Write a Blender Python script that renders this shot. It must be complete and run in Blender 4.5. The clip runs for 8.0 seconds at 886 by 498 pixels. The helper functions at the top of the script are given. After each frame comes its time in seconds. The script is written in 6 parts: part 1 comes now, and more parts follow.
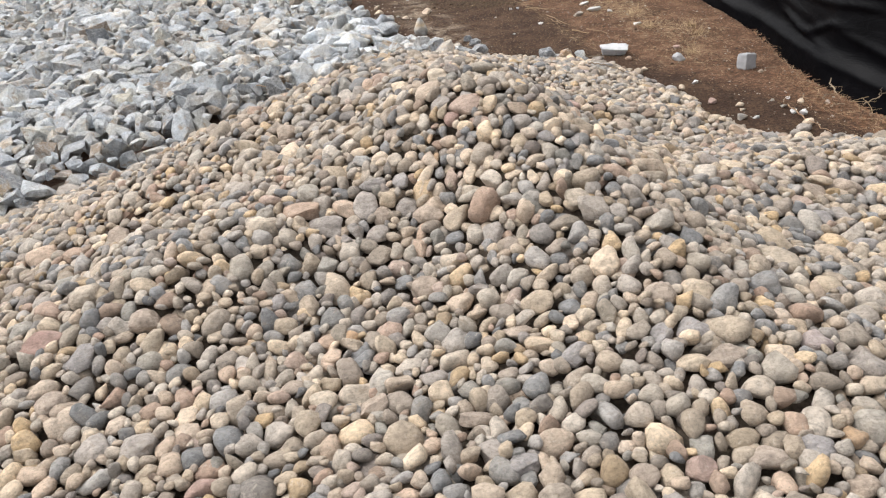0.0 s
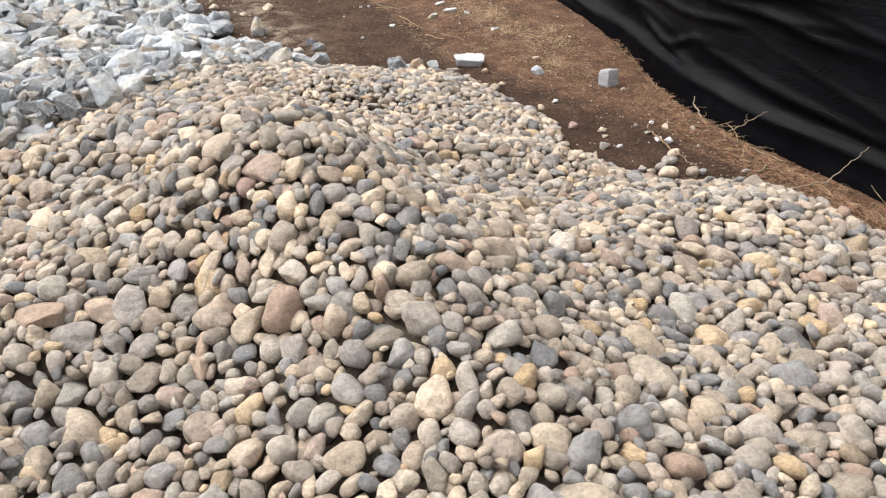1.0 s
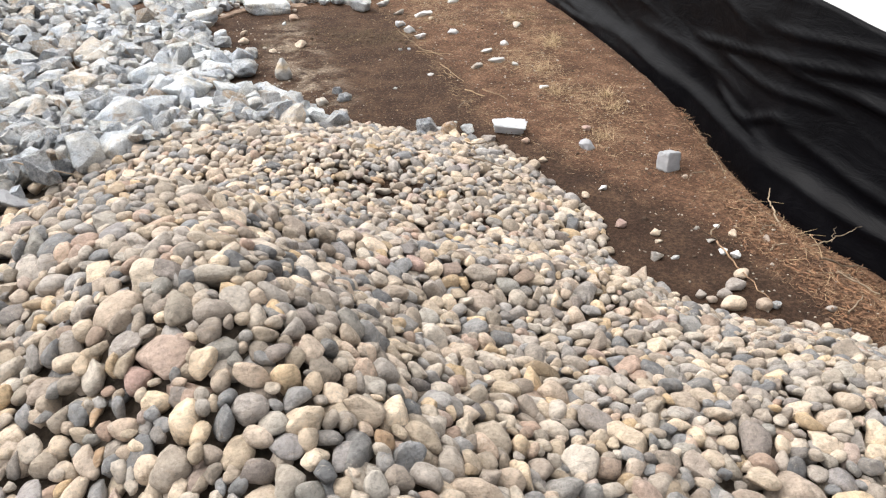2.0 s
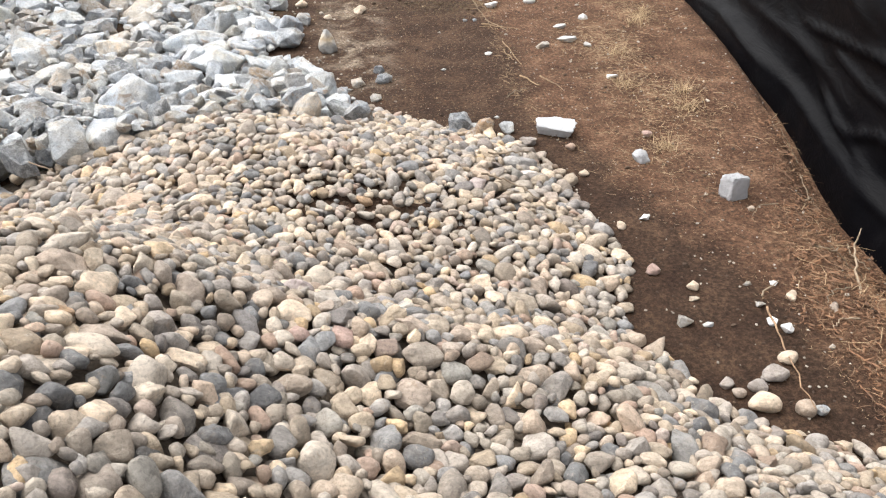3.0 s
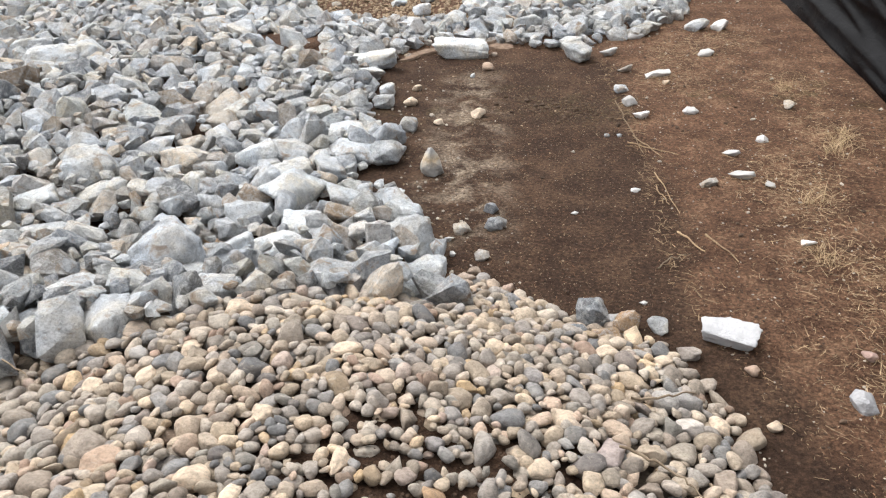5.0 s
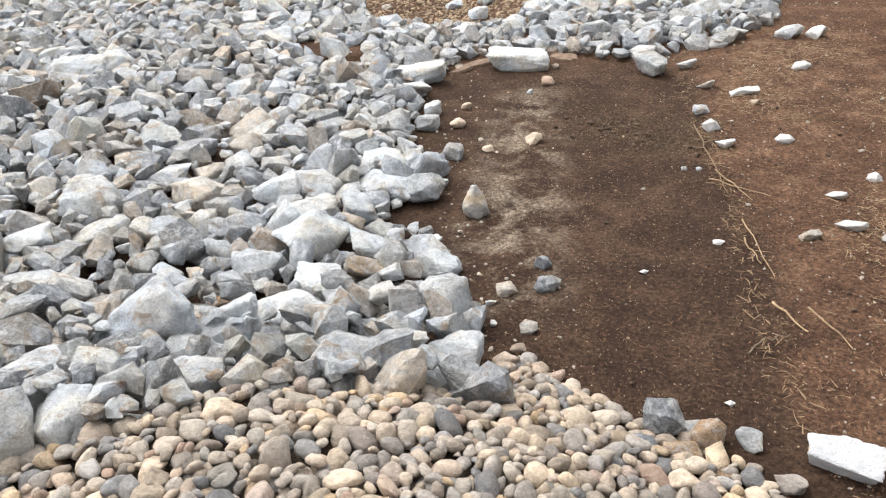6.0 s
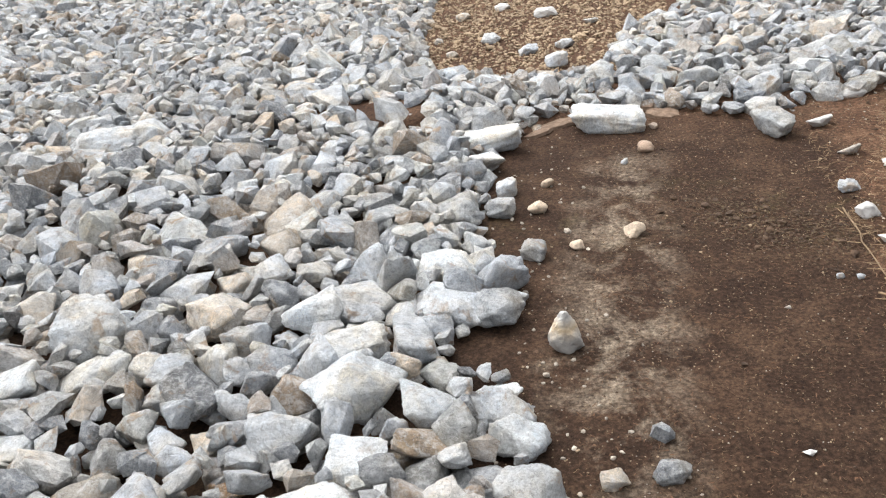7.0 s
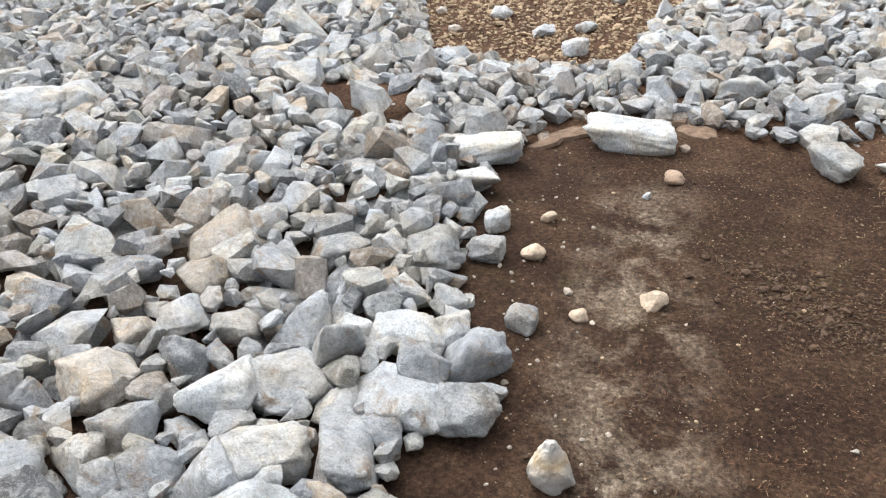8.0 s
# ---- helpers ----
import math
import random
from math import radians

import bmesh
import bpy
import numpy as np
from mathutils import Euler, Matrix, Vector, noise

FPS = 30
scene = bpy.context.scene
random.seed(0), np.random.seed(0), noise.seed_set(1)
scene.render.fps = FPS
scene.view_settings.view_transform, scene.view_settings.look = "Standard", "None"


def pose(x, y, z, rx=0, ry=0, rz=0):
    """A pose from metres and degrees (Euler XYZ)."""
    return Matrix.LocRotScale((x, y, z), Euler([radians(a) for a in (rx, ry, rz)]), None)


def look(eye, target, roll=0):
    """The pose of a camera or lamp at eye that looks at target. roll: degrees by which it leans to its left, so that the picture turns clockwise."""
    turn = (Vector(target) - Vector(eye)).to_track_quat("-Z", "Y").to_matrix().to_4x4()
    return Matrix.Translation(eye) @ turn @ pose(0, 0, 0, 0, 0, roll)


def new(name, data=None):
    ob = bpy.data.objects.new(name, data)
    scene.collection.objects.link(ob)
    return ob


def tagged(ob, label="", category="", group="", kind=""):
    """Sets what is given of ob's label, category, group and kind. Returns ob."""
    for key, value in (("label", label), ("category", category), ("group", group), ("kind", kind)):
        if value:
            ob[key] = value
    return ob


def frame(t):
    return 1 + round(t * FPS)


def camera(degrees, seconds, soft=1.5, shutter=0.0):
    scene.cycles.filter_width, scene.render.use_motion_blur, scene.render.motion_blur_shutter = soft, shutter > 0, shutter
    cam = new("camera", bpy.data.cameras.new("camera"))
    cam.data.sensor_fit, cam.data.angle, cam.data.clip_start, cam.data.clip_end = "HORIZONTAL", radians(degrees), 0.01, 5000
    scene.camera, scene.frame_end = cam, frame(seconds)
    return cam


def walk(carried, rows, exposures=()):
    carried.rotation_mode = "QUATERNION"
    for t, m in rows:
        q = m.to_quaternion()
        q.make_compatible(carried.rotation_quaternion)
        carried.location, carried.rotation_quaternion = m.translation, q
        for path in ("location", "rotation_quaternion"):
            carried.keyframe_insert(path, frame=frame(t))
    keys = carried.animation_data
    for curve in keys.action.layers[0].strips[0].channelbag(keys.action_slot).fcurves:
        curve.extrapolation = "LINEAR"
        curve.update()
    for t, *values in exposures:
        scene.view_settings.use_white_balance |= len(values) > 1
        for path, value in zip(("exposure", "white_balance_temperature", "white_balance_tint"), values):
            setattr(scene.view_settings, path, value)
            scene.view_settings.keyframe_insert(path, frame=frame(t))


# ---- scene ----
import functools
import itertools

cam = camera(57.6, 8.0, soft=1.2)
PATH = [
    (0, (-1.037, -0.833, 1.719), (-0.727, 0.901, 0.772), -5.6),
    (0.5, (-0.901, -0.574, 1.764), (-0.327, 1.08, 0.797), -2.9),
    (1, (-0.656, -0.207, 1.721), (-0.061, 1.416, 0.715), -1.9),
    (1.5, (-0.525, 0.163, 1.744), (-0.042, 1.841, 0.769), -0.5),
    (1.7, (-0.427, 0.321, 1.763), (0.065, 2.003, 0.799), -0.5),
    (2.8, (0.393, 0.927, 1.814), (0.648, 2.594, 0.737), 0.1),
    (3, (0.465, 1.056, 1.827), (0.627, 2.721, 0.732), -1.2),
    (3.5, (0.607, 1.33, 1.793), (0.556, 2.965, 0.642), -4.8),
    (4, (0.68, 1.619, 1.815), (0.439, 3.231, 0.656), -3.7),
    (4.5, (0.592, 2.017, 1.85), (0.38, 3.705, 0.799), -2.3),
    (4.7, (0.58, 2.16, 1.852), (0.459, 3.886, 0.849), -1.8),
    (5.8, (0.675, 2.997, 1.763), (0.412, 4.682, 0.718), -4.7),
    (6, (0.644, 3.073, 1.771), (0.346, 4.767, 0.75), -4.0),
    (6.5, (0.544, 3.511, 1.739), (0.144, 5.225, 0.79), -6.1),
    (7, (0.494, 4.003, 1.72), (0.017, 5.691, 0.76), -7.7),
    (7.5, (0.534, 4.449, 1.613), (0.05, 6.087, 0.57), -4.8),
    (8, (0.394, 4.874, 1.635), (-0.072, 6.502, 0.572), -2.7),
]
walk(cam, [(t, look(eye, target, roll)) for t, eye, target, roll in PATH],
     [(0, 0.82), (0.5, 0.90), (1, 1.0), (1.5, 1.07), (3, 1.21), (3.5, 1.24), (4, 1.10), (4.5, 0.91), (6, 1.07), (8, 1.0)])

# ---- world and light: a bright overcast day ----
world = bpy.data.worlds.new("overcast_sky")
scene.world = world
world.use_nodes = True
wn, wl = world.node_tree.nodes, world.node_tree.links
sky = wn.new("ShaderNodeTexSky")
sky.sky_type = "NISHITA"
sky.sun_disc = False
sky.sun_elevation = radians(55)
sky.sun_rotation = radians(-50)
sky.dust_density = 6.0
sky.ozone_density = 0.6
grey = wn.new("ShaderNodeHueSaturation")
grey.inputs["Saturation"].default_value = 0.18
wl.new(sky.outputs[0], grey.inputs["Color"])
wl.new(grey.outputs[0], wn["Background"].inputs["Color"])
wn["Background"].inputs["Strength"].default_value = 0.15

sun = new("sun", bpy.data.lights.new("sun", "SUN"))
sun.data.energy = 0.45
sun.data.angle = radians(30)
sun.data.color = (1.0, 0.96, 0.9)
sun.matrix_world = look((0.3, 0.3, 6), (0, 0, 0))
scene.view_settings.exposure = 1.08

# ---- materials ----


def node(nt, kind, **values):
    n = nt.nodes.new(kind)
    for key, value in values.items():
        n.inputs[key.replace("_", " ")].default_value = value
    return n


def material(name, roughness=0.8):
    m = bpy.data.materials.new(name)
    m.use_nodes = True
    m.node_tree.nodes["Principled BSDF"].inputs["Roughness"].default_value = roughness
    return m, m.node_tree, m.node_tree.nodes["Principled BSDF"]


def noise_tex(nt, scale, detail=4.0, rough=0.6, distort=0.0, stretch=None):
    geo = nt.nodes.new("ShaderNodeNewGeometry")
    n = node(nt, "ShaderNodeTexNoise", Scale=scale, Detail=detail, Roughness=rough, Distortion=distort)
    if stretch:
        mp = nt.nodes.new("ShaderNodeMapping")
        mp.inputs["Scale"].default_value = stretch
        nt.links.new(geo.outputs["Position"], mp.inputs["Vector"])
        nt.links.new(mp.outputs[0], n.inputs["Vector"])
    else:
        nt.links.new(geo.outputs["Position"], n.inputs["Vector"])
    return n.outputs["Fac"]


def ramp(nt, fac, stops, how="LINEAR"):
    r = nt.nodes.new("ShaderNodeValToRGB")
    r.color_ramp.interpolation = how
    e = r.color_ramp.elements
    while len(e) < len(stops):
        e.new(0.5)
    for el, (p, c) in zip(e, stops):
        el.position = p
        el.color = (*c, 1) if len(c) == 3 else c
    nt.links.new(fac, r.inputs[0])
    return r.outputs[0]


def grey_ramp(nt, fac, stops):
    return ramp(nt, fac, [(p, (v, v, v)) for p, v in stops])


def mix(nt, fac, a, b, how="MIX"):
    m = nt.nodes.new("ShaderNodeMix")
    m.data_type, m.blend_type = "RGBA", how
    for socket, value in ((0, fac), (6, a), (7, b)):
        if isinstance(value, (int, float)):
            m.inputs[socket].default_value = value
        elif isinstance(value, tuple):
            m.inputs[socket].default_value = (*value, 1)
        else:
            nt.links.new(value, m.inputs[socket])
    return m.outputs[2]


def math_node(nt, op, a, b=0.0, clamp=False):
    m = nt.nodes.new("ShaderNodeMath")
    m.operation, m.use_clamp = op, clamp
    for socket, value in ((0, a), (1, b)):
        if isinstance(value, (int, float)):
            m.inputs[socket].default_value = value
        else:
            nt.links.new(value, m.inputs[socket])
    return m.outputs[0]


def bump(nt, bsdf, height, strength, distance):
    b = node(nt, "ShaderNodeBump", Strength=strength, Distance=distance)
    nt.links.new(height, b.inputs["Height"])
    nt.links.new(b.outputs[0], bsdf.inputs["Normal"])


def piece_random(nt, salt=0.0):
    """One random number for each stone, loose or joined."""
    a = nt.nodes.new("ShaderNodeObjectInfo").outputs["Random"]
    b = nt.nodes.new("ShaderNodeNewGeometry").outputs["Random Per Island"]
    total = math_node(nt, "ADD", math_node(nt, "MULTIPLY", math_node(nt, "ADD", a, b), 1.0 + 17.3 * salt), salt)
    return math_node(nt, "FRACT", total)


def cobble_material(name, stops, speck=0.5, vary=0.08):
    m, nt, bsdf = material(name, 0.72)
    tone = ramp(nt, piece_random(nt), stops, "LINEAR")
    shade = grey_ramp(nt, piece_random(nt, 1.0), [(0, 1.02 - vary), (0.5, 1.04), (1, 1.04 + 0.8 * vary)])
    tone = mix(nt, 1.0, tone, shade, "MULTIPLY")
    # cloudy mottling, fine bands, scuffed pale patches and brown stains
    mottle = grey_ramp(nt, noise_tex(nt, 24, 5, 0.65, 0.8), [(0.36, 0.76), (0.5, 1.02), (0.64, 1.22)])
    tone = mix(nt, 0.9, tone, mottle, "MULTIPLY")
    band = grey_ramp(nt, noise_tex(nt, 30, 4, 0.6, 1.5, (0.5, 1.3, 3.0)), [(0.40, 0.82), (0.5, 1.0), (0.6, 1.08)])
    tone = mix(nt, 0.7, tone, band, "MULTIPLY")
    dusty = grey_ramp(nt, noise_tex(nt, 14, 5, 0.7, 0.4), [(0.5, 0.0), (0.72, 0.28)])
    tone = mix(nt, dusty, tone, (0.44, 0.355, 0.275))
    scuff = grey_ramp(nt, noise_tex(nt, 42, 6, 0.75, 1.2), [(0.57, 0.0), (0.66, 0.5)])
    tone = mix(nt, scuff, tone, (0.53, 0.465, 0.385))
    stain = grey_ramp(nt, noise_tex(nt, 19, 6, 0.72, 0.6), [(0.60, 0.0), (0.70, 0.5)])
    tone = mix(nt, stain, tone, (0.24, 0.165, 0.10))
    pits = grey_ramp(nt, noise_tex(nt, 110, 5, 0.7), [(0.36, 0.55), (0.47, 0.98), (0.62, 1.14)])
    tone = mix(nt, 0.3 + speck * 0.6, tone, pits, "MULTIPLY")
    nt.links.new(tone, bsdf.inputs["Base Color"])
    nt.links.new(grey_ramp(nt, noise_tex(nt, 25), [(0.3, 0.6), (0.7, 0.88)]), bsdf.inputs["Roughness"])
    bump(nt, bsdf, math_node(nt, "ADD", noise_tex(nt, 40, 7, 0.7), math_node(nt, "MULTIPLY", noise_tex(nt, 220, 4, 0.8), 0.35)), 0.95, 0.014)
    return m


COBBLE = cobble_material("river_cobble", [
    (0.0, (0.154, 0.152, 0.153)), (0.05, (0.245, 0.244, 0.243)), (0.12, (0.336, 0.300, 0.268)), (0.20, (0.408, 0.335, 0.259)),
    (0.27, (0.544, 0.435, 0.315)), (0.34, (0.381, 0.339, 0.285)), (0.41, (0.426, 0.335, 0.255)), (0.48, (0.308, 0.300, 0.289)),
    (0.55, (0.562, 0.456, 0.340)), (0.61, (0.399, 0.325, 0.264)), (0.67, (0.344, 0.325, 0.289)), (0.73, (0.489, 0.395, 0.302)), (0.79, (0.408, 0.283, 0.213)),
    (0.84, (0.336, 0.313, 0.293)), (0.90, (0.525, 0.374, 0.213)), (0.95, (0.598, 0.522, 0.434)), (1.0, (0.217, 0.195, 0.183))], vary=0.34)
CREAM = cobble_material("cream_cobble", [(0.0, (0.676, 0.548, 0.416)), (1.0, (0.640, 0.514, 0.387))], 0.4)
OCHRE = cobble_material("ochre_cobble", [(0.0, (0.441, 0.288, 0.170)), (1.0, (0.432, 0.301, 0.191))], 0.4)
TAN = cobble_material("tan_cobble", [(0.0, (0.405, 0.318, 0.246)), (1.0, (0.378, 0.310, 0.255))], 0.5)
SLATE = cobble_material("slate_cobble", [(0.0, (0.288, 0.267, 0.259)), (1.0, (0.324, 0.297, 0.281))], 0.5)
WHITE = cobble_material("white_cobble", [(0.0, (0.662, 0.593, 0.528)), (1.0, (0.631, 0.574, 0.523))], 0.3)
PEACH = cobble_material("peach_cobble", [(0.0, (0.459, 0.331, 0.242)), (1.0, (0.450, 0.327, 0.251))], 0.4)
MAUVE = cobble_material("mauve_cobble", [(0.0, (0.378, 0.314, 0.293)), (1.0, (0.396, 0.331, 0.310))], 0.4)
GREY = cobble_material("grey_cobble", [(0.0, (0.342, 0.301, 0.268)), (1.0, (0.369, 0.327, 0.293))], 0.5)
PINK = cobble_material("pink_cobble", [(0.0, (0.387, 0.258, 0.217)), (1.0, (0.414, 0.297, 0.251))], 0.4)


def rock_material(name, stops, stain=0.35):
    m, nt, bsdf = material(name, 0.8)
    tone = ramp(nt, piece_random(nt), stops)
    shade = grey_ramp(nt, piece_random(nt, 1.0), [(0, 0.56), (0.5, 0.98), (1, 1.16)])
    tone = mix(nt, 1.0, tone, shade, "MULTIPLY")
    # facet light and dark painted in as random cells, apart from the mesh faces
    cell = node(nt, "ShaderNodeTexVoronoi", Scale=15.0, Randomness=1.0)
    warp = nt.nodes.new("ShaderNodeNewGeometry")
    nt.links.new(warp.outputs["Position"], cell.inputs["Vector"])
    face = nt.nodes.new("ShaderNodeSeparateColor")
    nt.links.new(cell.outputs["Color"], face.inputs[0])
    tone = mix(nt, 0.7, tone, grey_ramp(nt, face.outputs[0], [(0.0, 0.82), (1.0, 1.16)]), "MULTIPLY")
    # blue, green and tan casts within one stone
    cast = ramp(nt, noise_tex(nt, 5.5, 4, 0.6, 0.4), [(0.36, (0.95, 1.0, 1.06)), (0.5, (1.0, 1.0, 1.0)), (0.62, (1.08, 1.0, 0.88))])
    tone = mix(nt, 1.0, tone, cast, "MULTIPLY")
    broad = grey_ramp(nt, noise_tex(nt, 12, 6, 0.7, 1.0), [(0.36, 0.62), (0.5, 0.97), (0.62, 1.15)])
    tone = mix(nt, 0.9, tone, broad, "MULTIPLY")
    fine = grey_ramp(nt, noise_tex(nt, 75, 9, 0.84, 1.2), [(0.36, 0.42), (0.47, 0.96), (0.58, 1.24)])
    tone = mix(nt, 0.9, tone, fine, "MULTIPLY")
    vein = grey_ramp(nt, noise_tex(nt, 17, 5, 0.6, 2.5, (1, 1, 2.2)), [(0.485, 0.0), (0.5, 0.6), (0.515, 0.0)])
    tone = mix(nt, vein, tone, (0.74, 0.75, 0.75))
    crack = grey_ramp(nt, noise_tex(nt, 10, 5, 0.6, 1.8, (1.6, 1, 1)), [(0.44, 0.0), (0.45, 0.6), (0.46, 0.0)])
    tone = mix(nt, crack, tone, (0.20, 0.20, 0.20))
    powder = grey_ramp(nt, noise_tex(nt, 30, 7, 0.75, 0.5), [(0.48, 0.0), (0.60, 0.45), (0.68, 0.75)])
    tone = mix(nt, powder, tone, (0.74, 0.75, 0.755))
    rust = grey_ramp(nt, noise_tex(nt, 11, 6, 0.7, 0.8), [(0.57, 0.0), (0.63, stain), (0.70, min(1.0, stain * 1.6))])
    tone = mix(nt, rust, tone, ramp(nt, noise_tex(nt, 20, 4), [(0.35, (0.24, 0.155, 0.095)), (0.65, (0.48, 0.37, 0.26))]))
    nt.links.new(tone, bsdf.inputs["Base Color"])
    rough = math_node(nt, "ADD", noise_tex(nt, 24, 9, 0.74, 0.9), math_node(nt, "MULTIPLY", noise_tex(nt, 130, 6, 0.78), 0.5))
    bump(nt, bsdf, rough, 0.9, 0.032)
    return m


ROCK = rock_material("crushed_rock", [
    (0.0, (0.263, 0.274, 0.291)), (0.08, (0.350, 0.365, 0.387)), (0.2, (0.489, 0.509, 0.529)), (0.32, (0.577, 0.591, 0.601)), (0.44, (0.455, 0.478, 0.509)),
    (0.56, (0.612, 0.623, 0.609)), (0.66, (0.524, 0.544, 0.568)), (0.74, (0.524, 0.526, 0.482)), (0.81, (0.631, 0.601, 0.556)), (0.87, (0.419, 0.391, 0.374)),
    (0.92, (0.560, 0.474, 0.374)), (0.96, (0.350, 0.265, 0.192)), (1.0, (0.401, 0.417, 0.426))], 0.6)
PALE_ROCK = rock_material("pale_rock", [(0.0, (0.773, 0.795, 0.800)), (1.0, (0.727, 0.752, 0.758))], 0.25)
GREY_ROCK = rock_material("grey_rock", [(0.0, (0.558, 0.583, 0.612)), (0.5, (0.664, 0.675, 0.670)), (1.0, (0.501, 0.531, 0.570))], 0.5)
DARK_ROCK = rock_material("dark_rock", [(0.0, (0.364, 0.380, 0.392)), (1.0, (0.341, 0.350, 0.362))], 0.1)
WARM_ROCK = rock_material("warm_rock", [(0.0, (0.657, 0.572, 0.468)), (1.0, (0.668, 0.594, 0.502))], 0.4)
RUST_ROCK = rock_material("rust_rock", [(0.0, (0.470, 0.303, 0.164)), (1.0, (0.399, 0.256, 0.140))], 0.6)


def soil_material():
    m, nt, bsdf = material("soil", 0.95)
    geo = nt.nodes.new("ShaderNodeNewGeometry")
    sep = nt.nodes.new("ShaderNodeSeparateXYZ")
    nt.links.new(geo.outputs["Position"], sep.inputs[0])
    x, y = sep.outputs[0], sep.outputs[1]
    dark = ramp(nt, noise_tex(nt, 3.2, 7, 0.68), [(0.3, (0.037, 0.019, 0.012)), (0.5, (0.064, 0.036, 0.022)), (0.66, (0.111, 0.066, 0.041))])
    red = ramp(nt, noise_tex(nt, 4.5, 7, 0.72), [(0.34, (0.079, 0.041, 0.024)), (0.5, (0.134, 0.072, 0.043)), (0.66, (0.223, 0.130, 0.079))])
    wander = math_node(nt, "MULTIPLY", math_node(nt, "SUBTRACT", noise_tex(nt, 2.5, 5, 0.65), 0.5), 0.5)
    swing = math_node(nt, "MINIMUM", math_node(nt, "MAXIMUM", math_node(nt, "MULTIPLY", math_node(nt, "SUBTRACT", 5.0, y), 0.33), 0.0), 0.6)
    line = math_node(nt, "ADD", swing, 1.36)
    side = math_node(nt, "MULTIPLY", math_node(nt, "SUBTRACT", math_node(nt, "ADD", x, wander), line), 7.0, True)
    far = math_node(nt, "MULTIPLY", math_node(nt, "SUBTRACT", math_node(nt, "ADD", y, wander), 8.3), 3.0, True)
    tone = mix(nt, math_node(nt, "MAXIMUM", side, math_node(nt, "MULTIPLY", far, 0.6)), dark, red)
    # pale dust trodden along the middle of the bare strip
    off = math_node(nt, "ABSOLUTE", math_node(nt, "SUBTRACT", math_node(nt, "ADD", x, wander), 0.42))
    band = math_node(nt, "SUBTRACT", 1.15, math_node(nt, "MULTIPLY", off, 4.2), True)
    stretch = math_node(nt, "MULTIPLY", math_node(nt, "SUBTRACT", y, 5.4), 2.0, True)
    near = math_node(nt, "MULTIPLY", math_node(nt, "SUBTRACT", 8.2, y), 2.0, True)
    patch = grey_ramp(nt, noise_tex(nt, 3.0, 8, 0.72, 0.3), [(0.45, 0.0), (0.60, 1.0)])
    grain = grey_ramp(nt, noise_tex(nt, 45, 5, 0.8), [(0.35, 0.35), (0.6, 1.0)])
    dust = math_node(nt, "MULTIPLY", math_node(nt, "MULTIPLY", band, math_node(nt, "MULTIPLY", stretch, near)), math_node(nt, "MULTIPLY", patch, grain))
    tone = mix(nt, dust, tone, (0.46, 0.375, 0.285))
    # moss and straw dust on the far part of the strip
    moss = grey_ramp(nt, noise_tex(nt, 4.0, 6, 0.7), [(0.52, 0.0), (0.64, 0.6)])
    spot = math_node(nt, "SUBTRACT", 1.0, math_node(nt, "MULTIPLY", math_node(nt, "ABSOLUTE", math_node(nt, "SUBTRACT", y, 7.4)), 2.0), True)
    tone = mix(nt, math_node(nt, "MULTIPLY", moss, spot), tone, (0.085, 0.066, 0.028))
    crumbs = grey_ramp(nt, noise_tex(nt, 60, 7, 0.82), [(0.38, 0.4), (0.5, 1.0), (0.62, 1.9)])
    tone = mix(nt, 0.95, tone, crumbs, "MULTIPLY")
    grit = grey_ramp(nt, noise_tex(nt, 230, 3, 0.8), [(0.60, 0.0), (0.72, 0.5)])
    tone = mix(nt, grit, tone, (0.23, 0.17, 0.115))
    nt.links.new(tone, bsdf.inputs["Base Color"])
    rough = math_node(nt, "ADD", noise_tex(nt, 45, 7, 0.78), math_node(nt, "MULTIPLY", noise_tex(nt, 190, 4, 0.8), 0.5))
    bump(nt, bsdf, rough, 1.0, 0.024)
    bsdf.inputs["Specular IOR Level"].default_value = 0.2
    return m


SOIL = soil_material()


def plain_material(name, dark, light, scale, roughness, relief=0.3, depth=0.003, metal=0.0):
    m, nt, bsdf = material(name, roughness)
    tone = ramp(nt, noise_tex(nt, scale, 5, 0.65), [(0.3, dark), (0.7, light)])
    vary = grey_ramp(nt, piece_random(nt), [(0, 0.7), (1, 1.25)])
    nt.links.new(mix(nt, 1.0, tone, vary, "MULTIPLY"), bsdf.inputs["Base Color"])
    bump(nt, bsdf, noise_tex(nt, scale * 6, 4, 0.7), relief, depth)
    return m


NEEDLE = plain_material("brown_needles", (0.15, 0.085, 0.046), (0.44, 0.285, 0.165), 20, 0.75)
STRAW = plain_material("dry_straw", (0.17, 0.105, 0.055), (0.40, 0.28, 0.155), 20, 0.7)
PALE_STRAW = plain_material("pale_straw", (0.30, 0.20, 0.105), (0.58, 0.43, 0.26), 20, 0.7)
CRUMB = plain_material("soil_crumb", (0.045, 0.027, 0.017), (0.12, 0.075, 0.047), 40, 0.95)
LITTER = plain_material("brown_litter", (0.081, 0.042, 0.022), (0.257, 0.130, 0.065), 20, 0.8)
MOSS = plain_material("olive_litter", (0.065, 0.048, 0.026), (0.19, 0.135, 0.07), 20, 0.85)
TWIG = plain_material("twig_bark", (0.16, 0.11, 0.07), (0.33, 0.26, 0.18), 40, 0.8)
PEBBLE = plain_material("pebble_grit", (0.22, 0.18, 0.14), (0.50, 0.45, 0.38), 60, 0.8)
GRAVEL = plain_material("brown_gravel", (0.176, 0.124, 0.075), (0.486, 0.364, 0.237), 60, 0.85)
